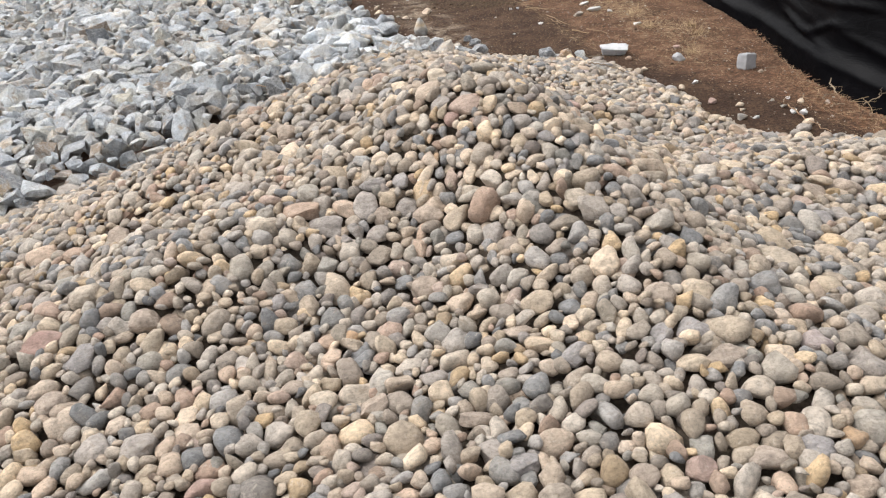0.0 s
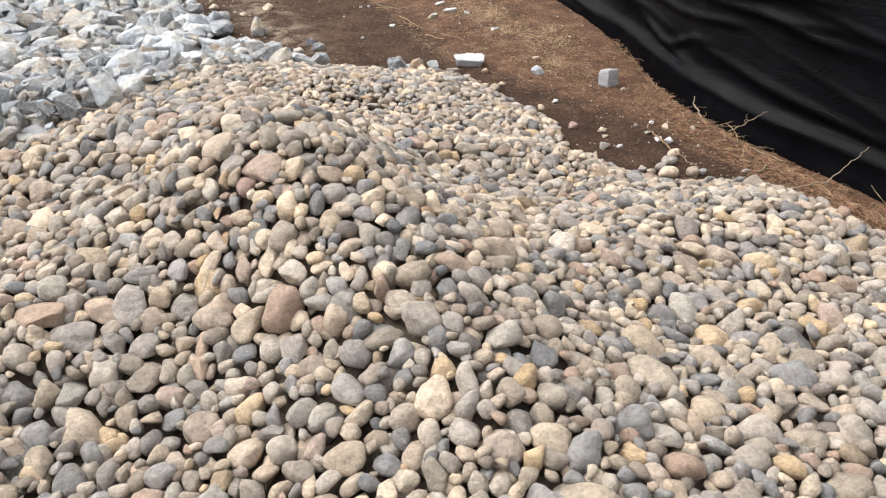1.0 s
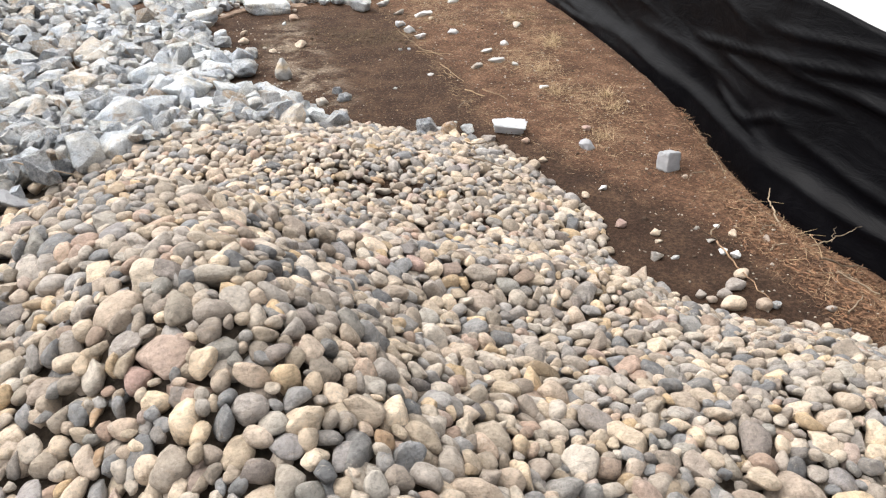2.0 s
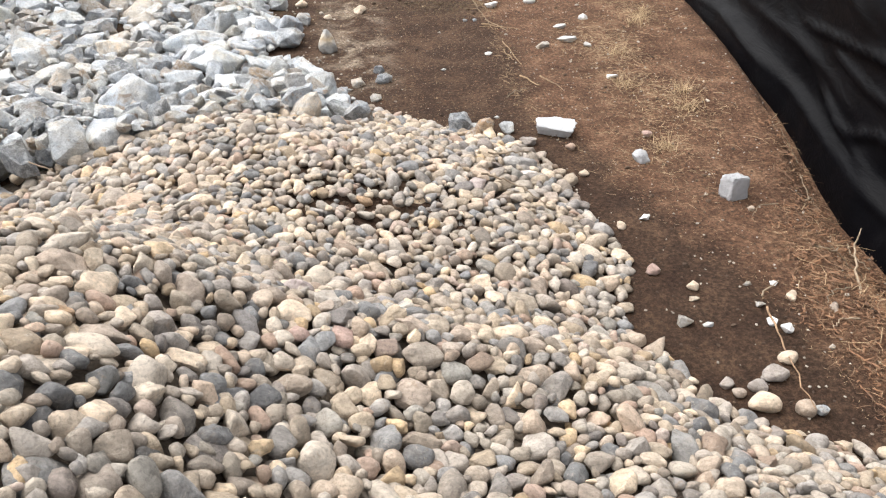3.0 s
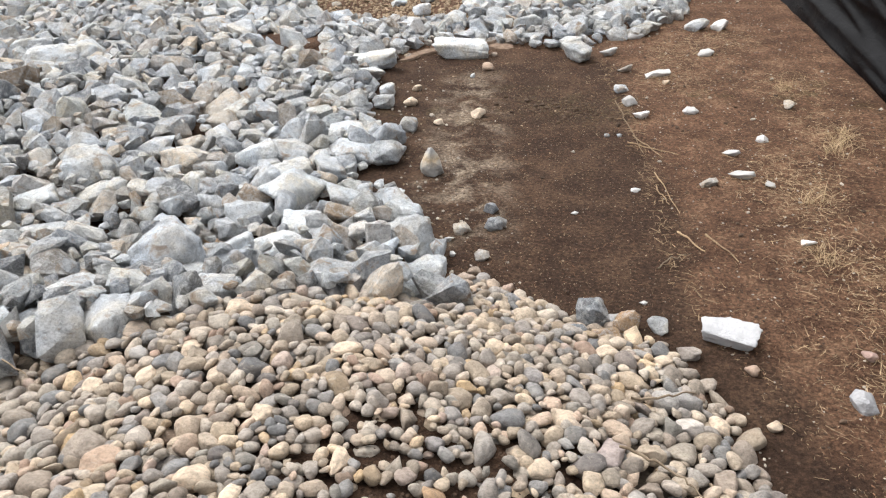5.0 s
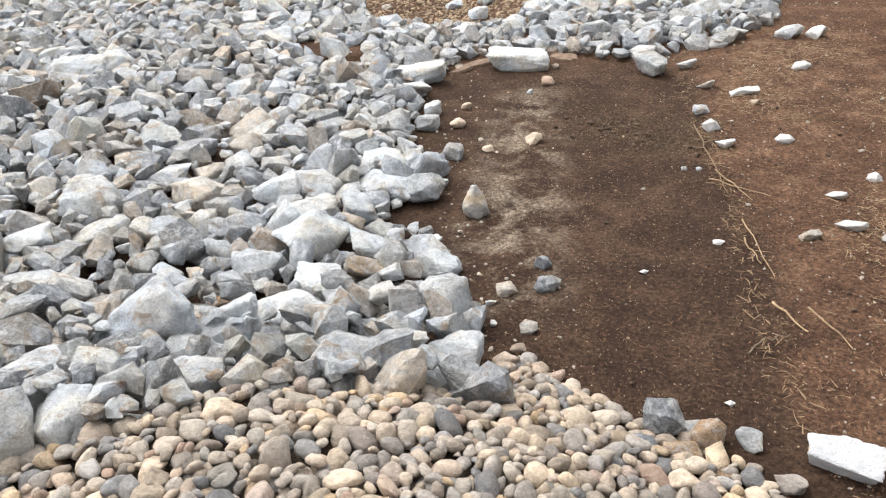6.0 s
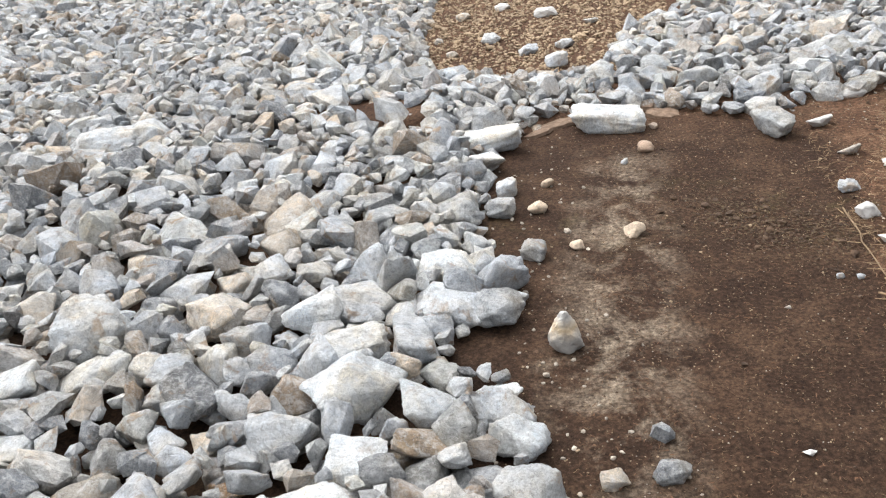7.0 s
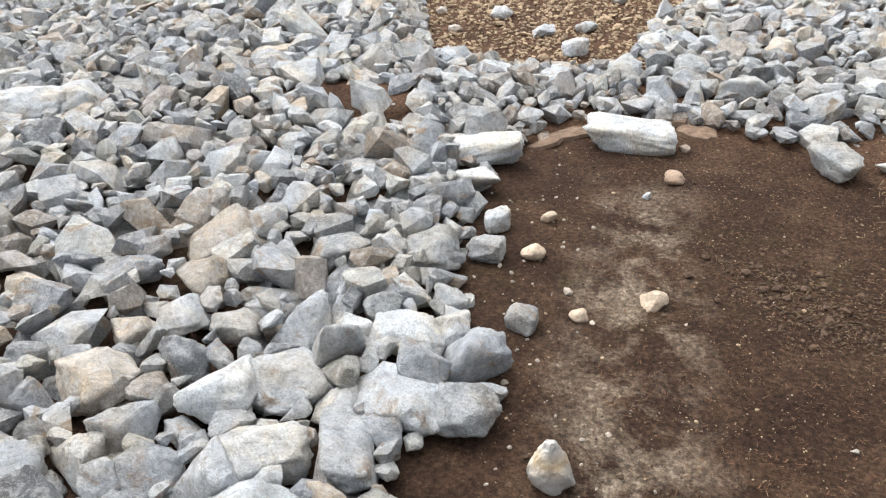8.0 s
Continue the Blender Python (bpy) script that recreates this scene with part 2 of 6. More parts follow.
CRUST = plain_material("dry_crust", (0.13, 0.085, 0.058), (0.29, 0.205, 0.145), 30, 0.95, 0.9, 0.01)
# dark brown that stands in for the shade deep between cobbles
GAP_SHADE = plain_material("gap_shade", (0.045, 0.034, 0.025), (0.15, 0.115, 0.085), 60, 0.95, 0.8, 0.01)
WHITE_ROCK = plain_material("white_rock", (0.38, 0.385, 0.40), (0.60, 0.60, 0.615), 11, 0.8, 0.9, 0.02)
CHIP = plain_material("pale_chip", (0.56, 0.55, 0.53), (0.80, 0.79, 0.77), 18, 0.8, 0.7, 0.012)
PAVING = plain_material("light_paving", (0.46, 0.46, 0.45), (0.56, 0.56, 0.55), 1.3, 0.85)


def tarp_material():
    m, nt, bsdf = material("black_sheeting", 0.4)
    tone = ramp(nt, noise_tex(nt, 2.2, 5, 0.65, 0.5), [(0.3, (0.0018, 0.0018, 0.0024)), (0.6, (0.0032, 0.0032, 0.0042)), (0.8, (0.008, 0.008, 0.009))])
    nt.links.new(tone, bsdf.inputs["Base Color"])
    nt.links.new(grey_ramp(nt, noise_tex(nt, 3.5, 5, 0.7), [(0.3, 0.3), (0.7, 0.48)]), bsdf.inputs["Roughness"])
    bsdf.inputs["Specular IOR Level"].default_value = 0.05
    bump(nt, bsdf, noise_tex(nt, 9, 6, 0.7, 0.8, (1, 0.35, 1)), 0.3, 0.03)
    return m


TARP = tarp_material()

# ---- mesh helpers ----


def smooth01(v):
    v = np.clip(v, 0, 1)
    return v * v * (3 - 2 * v)


def quick_mesh(name, verts, tris, material_used, smooth=False, flat_quads=None):
    """A mesh from arrays of corners and faces."""
    faces = np.asarray(tris if flat_quads is None else flat_quads, dtype=np.int32)
    me = bpy.data.meshes.new(name)
    n, k = faces.shape
    me.vertices.add(len(verts))
    me.vertices.foreach_set("co", np.asarray(verts, dtype=np.float32).ravel())
    me.loops.add(n * k)
    me.loops.foreach_set("vertex_index", faces.ravel())
    me.polygons.add(n)
    me.polygons.foreach_set("loop_start", np.arange(0, n * k, k, dtype=np.int32))
    me.update(calc_edges=True)
    me.polygons.foreach_set("use_smooth", np.broadcast_to(np.asarray(smooth, dtype=bool), n).copy())
    me.materials.append(material_used)
    me.update()
    return me


def ball(level):
    """The corners and triangles of an icosphere."""
    bm = bmesh.new()
    bmesh.ops.create_icosphere(bm, subdivisions=level, radius=1)
    bm.verts.ensure_lookup_table()
    v = np.array([p.co[:] for p in bm.verts])
    f = np.array([[q.index for q in face.verts] for face in bm.faces])
    bm.free()
    return v, f


BALLS = {level: ball(level) for level in (1, 2, 3, 4)}


def lumps(v, seed, scale, amount):
    return np.array([noise.noise(Vector(p) * scale + Vector((seed * 7.1, seed * 3.3, seed))) for p in v]) * amount


def turn(rng, tilt):
    """A random turn about the vertical with a lean of up to about tilt degrees."""
    return np.array(Euler((radians(rng.normal(0, tilt)), radians(rng.normal(0, tilt)), rng.uniform(0, 2 * math.pi)), "XYZ").to_matrix())


def filled(v):
    """Stretched so that it just fills its half axes."""
    low, high = v.min(0), v.max(0)
    return (v - (low + high) / 2) / ((high - low) / 2)


def cobble_shape(level, seed):
    """A water-worn stone of unit half axes: well rounded, flat-sided or broken with blunt corners."""
    rng = np.random.default_rng(seed)
    v, f = BALLS[level]
    v = v.copy()
    box = rng.uniform(1.9, 2.9)
    v /= (np.abs(v) ** box).sum(1, keepdims=True) ** (1 / box)
    v[:, 1] *= 1 + rng.uniform(-0.45, 0.45) * v[:, 0]
    v[:, 2] *= 1 + rng.uniform(-0.3, 0.3) * v[:, 0]
    v[:, 1] += rng.uniform(-0.25, 0.25) * v[:, 0] ** 2
    broken = seed % 3 == 0
    for _ in range(rng.integers(7, 11) if broken else rng.integers(2, 7)):
        n = rng.normal(size=3)
        n /= np.linalg.norm(n)
        over = v @ n - (rng.uniform(0.5, 0.78) if broken else rng.uniform(0.5, 0.85))
        v -= (rng.uniform(0.8, 0.98) if broken else rng.uniform(0.4, 0.75)) * np.clip(over, 0, None)[:, None] * n
    v *= 1 + lumps(v, seed, 1.2, 0.18)[:, None] + lumps(v, seed + 50, 3.0, 0.07)[:, None]
    return filled(v), f


def rock_shape(level, seed):
    """A quarried stone of unit half axes: flat broken faces meeting in edges, blunted and chipped on the finer levels."""
    rng = np.random.default_rng(1000 + seed)
    box = rng.uniform(2.8, 7.0)
    p = rng.normal(size=(rng.integers(13, 22), 3))
    p /= (np.abs(p) ** box).sum(1, keepdims=True) ** (1 / box)
    p *= rng.uniform(0.76, 1.0, (len(p), 1))
    p[:, 1] *= 1 + rng.uniform(-0.32, 0.32) * p[:, 0]
    p[:, 2] *= 1 + rng.uniform(-0.28, 0.28) * p[:, 0]
    p[:, 1] += rng.uniform(-0.25, 0.25) * p[:, 2]
    return chipped(p, seed, {2: (), 3: (0.5,), 4: (0.55, 0.3, 0.17)}[level])


def chipped(points, seed, steps=(0.55, 0.3, 0.17)):
    """The hull of some corners, its edges worn round and its faces a little uneven; steps: how finely it is cut."""
    bm = bmesh.new()
    for q in points:
        bm.verts.new(q)
    made = bmesh.ops.convex_hull(bm, input=bm.verts)
    bmesh.ops.delete(bm, geom=[g for g in made["geom_interior"] if isinstance(g, bmesh.types.BMVert)], context="VERTS")
    bmesh.ops.dissolve_limit(bm, angle_limit=radians(16), verts=bm.verts, edges=bm.edges)
    bmesh.ops.triangulate(bm, faces=bm.faces)
    for reach in steps:
        bmesh.ops.subdivide_edges(bm, edges=[e for e in bm.edges if e.calc_length() > reach], cuts=1, use_grid_fill=True)
        bmesh.ops.triangulate(bm, faces=bm.faces)
    for _ in range(1 if len(steps) > 1 else 0):
        bmesh.ops.smooth_vert(bm, verts=bm.verts, factor=0.45, use_axis_x=True, use_axis_y=True, use_axis_z=True)
    bm.verts.index_update()
    bm.verts.ensure_lookup_table()
    v = np.array([q.co[:] for q in bm.verts])
    f = np.array([[q.index for q in face.verts] for face in bm.faces])
    bm.free()
    if len(steps) > 1:
        ledge = np.round(lumps(v, seed + 20, 1.9, 1.0) * 6) / 6
        v = v * (1 + 0.03 * ledge[:, None] + lumps(v, seed, 2.4, 0.08)[:, None] + lumps(v, seed + 50, 6.5, 0.07)[:, None] + lumps(v, seed + 90, 13.0, 0.035)[:, None])
    elif steps:
        v = v * (1 + lumps(v, seed, 2.4, 0.06)[:, None] + lumps(v, seed + 50, 6.5, 0.05)[:, None])
    return filled(v), f


def block_shape(seed, least):
    """A squarish broken stone: a box with knocked corners."""
    rng = np.random.default_rng(3000 + seed)
    points = []
    for corner in itertools.product((-1, 1), repeat=3):
        points.append(np.array(corner) * rng.uniform(least, 1.0, 3))
    if least < 0.7:
        extra = rng.normal(size=(7, 3))
        points += list(0.95 * extra / np.abs(extra).max(1, keepdims=True) * rng.uniform(0.8, 1.0, (7, 1)))
    return chipped(points, seed)


def chunk_shape(seed):
    """A stubby broken stone with several faces."""
    rng = np.random.default_rng(4000 + seed)
    p = rng.normal(size=(rng.integers(15, 22), 3))
    p /= (np.abs(p) ** 3.2).sum(1, keepdims=True) ** (1 / 3.2)
    return chipped(p * rng.uniform(0.75, 1.0, (len(p), 1)), seed + 300)


def slab_shape():
    """A flat broken slab that widens towards one pointed end and is undercut."""
    rim = [(-1, -0.3), (-0.92, 0.55), (0.1, 0.6), (0.9, 0.45), (1.0, 0.1), (0.7, -0.95), (0.2, -0.75)]
    return chipped([(x, y, 1 + 0.45 * y) for x, y in rim] + [(0.8 * x, 0.75 * y + 0.1, -1) for x, y in rim], 7)


COBBLES = {level: [cobble_shape(level, s) for s in range(30)] for level in (2, 3, 4)}
ROCKS = {level: [rock_shape(level, s) for s in range(36)] for level in (2, 3, 4)}
BLOCKS = {3: [slab_shape(), block_shape(2, 0.8)] + [chunk_shape(s) for s in range(6)] + [block_shape(s, 0.45) for s in (5, 6)]}


def leaning(sx, sy):
    """The turn that lays the vertical along the normal of a slope."""
    k = 1 / math.sqrt(sx * sx + sy * sy + 1)
    a, b, c = -sx * k, -sy * k, k
    h = 1 / (1 + c)
    return np.array([[1 - a * a * h, -a * b * h, a], [-a * b * h, 1 - b * b * h, b], [-a, -b, c]])


class Heap:
    """A bed of stones laid one by one on a field of heights."""

    def __init__(self, x0, y0, x1, y1, cell, start, aim):
        self.x0, self.y0, self.cell = x0, y0, cell
        self.xs, self.ys = np.arange(x0, x1, cell), np.arange(y0, y1, cell)
        gx, gy = np.meshgrid(self.xs, self.ys, indexing="ij")
        self.top, self.aim = start(gx, gy), aim(gx, gy)
        self.slope_x, self.slope_y = np.gradient(self.aim, cell)
        self.stones = []
        self.taken = np.zeros(self.aim.shape, dtype=bool)

    def window(self, x, y, reach):
        i0, i1 = int((x - reach - self.x0) / self.cell), int((x + reach - self.x0) / self.cell) + 2
        j0, j1 = int((y - reach - self.y0) / self.cell), int((y + reach - self.y0) / self.cell) + 2
        return max(i0, 0), min(i1, len(self.xs)), max(j0, 0), min(j1, len(self.ys))

    def rest(self, x, y, half, rot, bite):
        """How high a stone lies at (x, y), and the cells that it covers."""
        i0, i1, j0, j1 = self.window(x, y, max(half))
        if i1 - i0 < 2 or j1 - j0 < 2:
            return None
        dx, dy = np.meshgrid(self.xs[i0:i1] - x, self.ys[j0:j1] - y, indexing="ij")
        a = rot @ np.diag(1 / np.square(half)) @ rot.T
        b = (a[0, 2] * dx + a[1, 2] * dy) / a[2, 2]
        c = (a[0, 0] * dx * dx + 2 * a[0, 1] * dx * dy + a[1, 1] * dy * dy - 1) / a[2, 2]
        d = b * b - c
        inside = d > 0
        if inside.sum() < 2:
            return None
        root = np.sqrt(np.where(inside, d, 0))
        gap = self.top[i0:i1, j0:j1] - (-b - root)
        z = np.percentile(gap[inside], bite) if bite else 0.0
        return z, (slice(i0, i1), slice(j0, j1)), inside, -b + root

    def lay(self, x, y, half, rot, found, data):
        z, cells, inside, upper = found
        self.top[cells] = np.where(inside, np.maximum(self.top[cells], z + upper), self.top[cells])
        self.stones.append((x, y, z, half, rot, data))
        if data is not None:
            middle = self.rest(x, y, np.array(half) * 0.88, rot, 0)
            if middle is not None:
                self.taken[middle[1]] |= middle[2]
        return z

    def pave(self, rng, rounds, draw, mask, depth=0.0, sink=0.4, tilt=20):
        """Beds stones close together in one layer, the later ones into the gaps; rounds: (share of free cells, scale, overlap)."""
        cover = self.taken.copy() if depth == 0 else np.zeros(self.aim.shape, dtype=bool)
        for share, scale, limit in rounds:
            free = np.argwhere(mask & ~cover)
            if len(free) == 0:
                break
            for i, j in free[rng.choice(len(free), max(1, int(len(free) * share)), replace=False)]:
                if cover[i, j]:
                    continue
                half = draw(rng, self.xs[i], self.ys[j]) * scale
                rot = leaning(self.slope_x[i, j], self.slope_y[i, j]) @ turn(rng, tilt)
                found = self.rest(self.xs[i], self.ys[j], half, rot, 0)
                if found is None:
                    continue
                _, cells, inside, upper = found
                over = cover[cells][inside].mean()
                if over > limit:
                    continue
                cover[cells] |= inside
                z = self.aim[i, j] - depth - sink * half[2] + rng.normal(0, 0.005) + 1.1 * half[2] * over
                self.lay(self.xs[i], self.ys[j], half, rot, (z, cells, inside, upper), None)

    def shown(self, deep):
        """The stones that show at the open surface, give or take a depth."""
        kept = []
        for stone in self.stones:
            x, y, z, half, rot, _ = stone
            i0, i1, j0, j1 = self.window(x, y, max(half))
            dx, dy = np.meshgrid(self.xs[i0:i1] - x, self.ys[j0:j1] - y, indexing="ij")
            a = rot @ np.diag(1 / np.square(half)) @ rot.T
            b = (a[0, 2] * dx + a[1, 2] * dy) / a[2, 2]
            d = b * b - (a[0, 0] * dx * dx + 2 * a[0, 1] * dx * dy + a[1, 1] * dy * dy - 1) / a[2, 2]
            over = np.where(d > 0, z - b + np.sqrt(np.maximum(d, 0)) - self.top[i0:i1, j0:j1], -1)
            if over.size and (over > -deep).sum() >= 4:
                kept.append(stone)
        return kept


def joined(name, stones, shapes, mat, origin, rng, level_of, flat_levels=()):
    """Many stones in one mesh; those of the coarse levels keep flat faces."""
    verts, faces, soft, base = [], [], [], 0
    for x, y, z, half, rot, _ in stones:
        level = level_of(x, y, half)
        v, f = shapes[level][rng.integers(len(shapes[level]))]
        verts.append((v * half) @ rot.T + (x - origin[0], y - origin[1], z - origin[2]))
        faces.append(f + base)
        soft.append(np.full(len(f), level not in flat_levels))
        base += len(v)
    return new(name, quick_mesh(name, np.concatenate(verts), np.concatenate(faces), mat, np.concatenate(soft)))


def stone_pose(x, y, z, half, rot):
    m = Matrix([[*(rot[i] * half), 0] for i in range(3)] + [[0, 0, 0, 1]])
    return Matrix.Translation((x, y, z)) @ m


def thing(name, location, label, category, group="", kind=""):
    ob = new(name)
    ob.empty_display_size = 0.1
    ob.location = location
    return tagged(ob, label, category, group, kind)


def under(ob, parent):
    ob.parent = parent
    return ob


def inside_of(outline):
    """A test of whether a place lies within an outline."""
    pts = list(zip(outline, outline[1:] + outline[:1]))

    def test(x, y):
        odd = False
        for (ax, ay), (bx, by) in pts:
            if (ay > y) != (by > y) and x < (bx - ax) * (y - ay) / (by - ay) + ax:
                odd = not odd
        return odd
    return test


def within(outline, gx, gy):
    """The same test over arrays."""
    odd = np.zeros(gx.shape, dtype=bool)
    for (ax, ay), (bx, by) in zip(outline, outline[1:] + outline[:1]):
        if ay != by:
            odd ^= ((ay > gy) != (by > gy)) & (gx < (bx - ax) * (gy - ay) / (by - ay) + ax)
    return odd


def edge_distance(outline, gx, gy):
    """The distance to an outline, over arrays."""
    best = np.full(gx.shape, 1e9)
    for (ax, ay), (bx, by) in zip(outline, outline[1:] + outline[:1]):
        ux, uy = bx - ax, by - ay
        s = np.clip(((gx - ax) * ux + (gy - ay) * uy) / (ux * ux + uy * uy), 0, 1)
        best = np.minimum(best, np.hypot(gx - ax - s * ux, gy - ay - s * uy))
    return best


@functools.lru_cache(None)
def waves(scale, seed):
    rng = np.random.default_rng(seed)
    rows = []
    for _ in range(14):
        a = rng.uniform(0, 2 * math.pi)
        w = rng.uniform(0.5, 2.2) / scale
        rows.append((w * math.cos(a), w * math.sin(a), rng.uniform(0, 6.28), 0.25 / (0.6 + w * scale)))
    return np.array(rows)


def field_noise(gx, gy, scale, seed):
    """A smooth random field, cheap over arrays."""
    rows = waves(scale, seed)
    if np.ndim(gx) == 0:
        return float(np.sin(rows[:, 0] * gx + rows[:, 1] * gy + rows[:, 2]) @ rows[:, 3])
    return sum(high * np.sin(u * gx + v * gy + turned) for u, v, turned, high in rows)


# ---- the lie of the land ----


def crest(y):
    """Where the soil breaks off towards the sheeting."""
    return np.interp(y, [-4, 2.5, 3.6, 4.24, 4.7, 5.3, 6.2, 7, 10, 16], [2.1, 2.12, 2.2, 2.36, 2.53, 2.67, 2.81, 2.87, 3.05, 3.2])


def tarp_foot(y):
    return np.interp(y, [-6, 2.5, 3.5, 4.2, 5.3, 7, 10, 18], [2.95, 2.86, 2.76, 2.74, 2.9, 2.98, 3.12, 3.3])


def land(gx, gy):
    z = 0.012 * field_noise(gx, gy, 0.5, 3) + 0.006 * field_noise(gx, gy, 0.12, 4) + 0.0035 * field_noise(gx, gy, 0.03, 6)
    z = z + 0.022 * smooth01((gx - 1.34 + 0.06 * field_noise(gx, gy, 0.3, 5)) / 0.1) * smooth01((gy - 4.2) / 1.0)
    fall = np.interp(gy, [3.8, 5.3, 7, 9], [0.3, 0.22, 0.1, 0.03])
    reach = np.interp(gy, [2.5, 4.2, 5], [0.6, 0.36, 0.25])
    z = z - fall * smooth01((gx - crest(gy)) / reach) * smooth01((6.0 - gx) / 1.5)
    return z


def spread(near0, near1, step, far):
    mid = np.arange(near0, near1 + step / 2, step)
    out = np.geomspace(step * 2, far, 26)
    return np.concatenate([near0 - out[::-1], mid, near1 + out])


def grid_faces(nx, ny):
    i, j = np.meshgrid(np.arange(nx - 1), np.arange(ny - 1), indexing="ij")
    a = (i * ny + j).ravel()
    return np.stack([a, a + ny, a + ny + 1, a + 1], 1)


gx, gy = np.meshgrid(spread(-3, 3.4, 0.03, 400), spread(-1.5, 12, 0.03, 400), indexing="ij")
ground = new("ground", quick_mesh("ground", np.stack([gx, gy, land(gx, gy)], -1).reshape(-1, 3), None, SOIL, True, grid_faces(*gx.shape)))
tagged(ground, "dark brown bare soil, reddish and straw-littered along one side", "ground", kind="structure")

# ---- the river cobbles ----
PILE_EDGE = [(0.40, 5.2), (0.52, 5.28), (0.86, 5.0), (1.19, 4.82), (1.37, 4.45), (1.40, 4.16), (1.43, 3.9), (1.48, 3.66), (1.39, 3.42), (1.33, 3.24),
             (1.42, 3.05), (1.49, 2.86), (1.62, 2.70), (1.92, 2.55), (2.0, 2.4), (2.05, 2.05), (2.1, 1.2), (2.2, 0.0), (1.9, -2.2), (-3.0, -2.2),
             (-4.6, 0.5), (-4.4, 3.2), (-2.6, 4.1), (-1.8, 4.6), (-0.9, 5.15), (-0.2, 5.35)]
SEAM = [(0.40, 5.05), (0.1, 4.95), (-0.3, 4.8), (-0.6, 4.62), (-0.95, 4.5), (-1.3, 4.25), (-1.8, 3.85), (-2.4, 3.35), (-3.3, 2.8)]
COBBLE_EDGE = PILE_EDGE[:20] + [(-4.2, 0.5)] + SEAM[::-1]
in_pile = inside_of(COBBLE_EDGE)


def pile_height(gx, gy):
    """A long heap with a rounded ridge, a lower apron and a shallow trodden hollow behind."""
    def hump(x, y, sx, sy, high, lean=0.0):
        c, s = math.cos(lean), math.sin(lean)
        u, v = c * (gx - x) + s * (gy - y), c * (gy - y) - s * (gx - x)
        return high * np.exp(-((u / sx) ** 2) - (v / sy) ** 2)
    z = hump(-0.22, 2.02, 0.43, 1.05, 0.368, 0.24) + hump(0.01, 0.84, 2.67, 2.0, 0.311, -0.11) + hump(-0.97, 2.89, 1.31, 0.78, 0.438, 0.34)
    z = z + hump(0.46, 2.91, 1.03, 0.21, 0.1, -0.12) + hump(-0.18, 4.56, 1.11, 0.67, 0.217, -0.53)
    z = z + hump(-1.09, 1.91, 1.4, 0.36, 0.17, 0.34) + hump(1.04, 1.9, 1.17, 0.39, 0.107, 0.09)
    return z + 0.012 * field_noise(gx, gy, 0.2, 8)


def pile_top(gx, gy):
    return land(gx, gy) + pile_height(gx, gy) * smooth01(edge_distance(PILE_EDGE, gx, gy) / 0.45) + 0.014 + 0.024 * smooth01(edge_distance(PILE_EDGE, gx, gy) / 0.15)


def in_hollow(x, y):
    """The trodden place where soil shows between the stones."""
    side = np.exp(-(((x + 1.72) / 0.28) ** 2) - ((y - 2.4) / 0.4) ** 2)
    return 0.7 * side + np.exp(-(((x - 0.42 + 0.35 * (y - 3.9)) / 0.55) ** 2) - ((y - 3.88) / 0.42) ** 2)


pile = thing("cobble_pile", (-0.4, 2.4, 0), "heap of rounded beige and grey river cobbles on bare soil", "stone pile")
PO = (-0.4, 2.4, 0.0)
gx, gy = np.meshgrid(np.arange(-4.6, 2.25, 0.04), np.arange(-2.2, 5.4, 0.04), indexing="ij")
test = within(PILE_EDGE, gx, gy)
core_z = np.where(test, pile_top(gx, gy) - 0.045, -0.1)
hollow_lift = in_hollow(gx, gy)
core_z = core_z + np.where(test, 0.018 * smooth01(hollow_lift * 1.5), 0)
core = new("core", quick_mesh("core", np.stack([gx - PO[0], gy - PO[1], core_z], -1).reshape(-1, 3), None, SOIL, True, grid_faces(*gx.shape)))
# outside the hollow the sheet is coloured as gap shade, inside it is soil
core.data.materials.append(GAP_SHADE)
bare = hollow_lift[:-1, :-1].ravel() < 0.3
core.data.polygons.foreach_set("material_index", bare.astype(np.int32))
tagged(under(core, pile), "dark sheet painted as shade between the stones, with dark soil in the hollow")


def core_start(x, y):
    near = in_hollow(x, y)
    return np.maximum(pile_top(x, y) - 0.07 + 0.04 * smooth01(near * 1.5), land(x, y))


rng = np.random.default_rng(11)
heap = Heap(-3.2, -0.6, 2.3, 5.4, 0.01, core_start, pile_top)


def cobble_size(rng, x, y):
    long = float(np.clip(rng.lognormal(math.log(0.0355), 0.26), 0.02, 0.066))
    long *= 1 - 0.3 * min(1.0, float(in_hollow(x, y)))
    return np.array([long, long * rng.uniform(0.58, 0.92), long * rng.uniform(0.42, 0.72)])


TONED = {}


def toned_mesh(kind, mat, pick, large=False):
    """One of the shared stone meshes in a given material."""
    shapes, smooth = {"cobble": (COBBLES, True), "rock": (ROCKS, large), "block": (BLOCKS, True)}[kind]
    key = (kind, mat.name, pick, large)
    if key not in TONED:
        level = 4 if large else 3
        v, f = shapes[level][pick % len(shapes[level])]
        TONED[key] = quick_mesh("cobble" if kind == "cobble" else "rock", v, f, mat, smooth)
    return TONED[key]


def yawed(rng, yaw, tilt):
    return np.array(Euler((radians(rng.normal(0, tilt)), radians(rng.normal(0, tilt)), radians(yaw)), "XYZ").to_matrix())


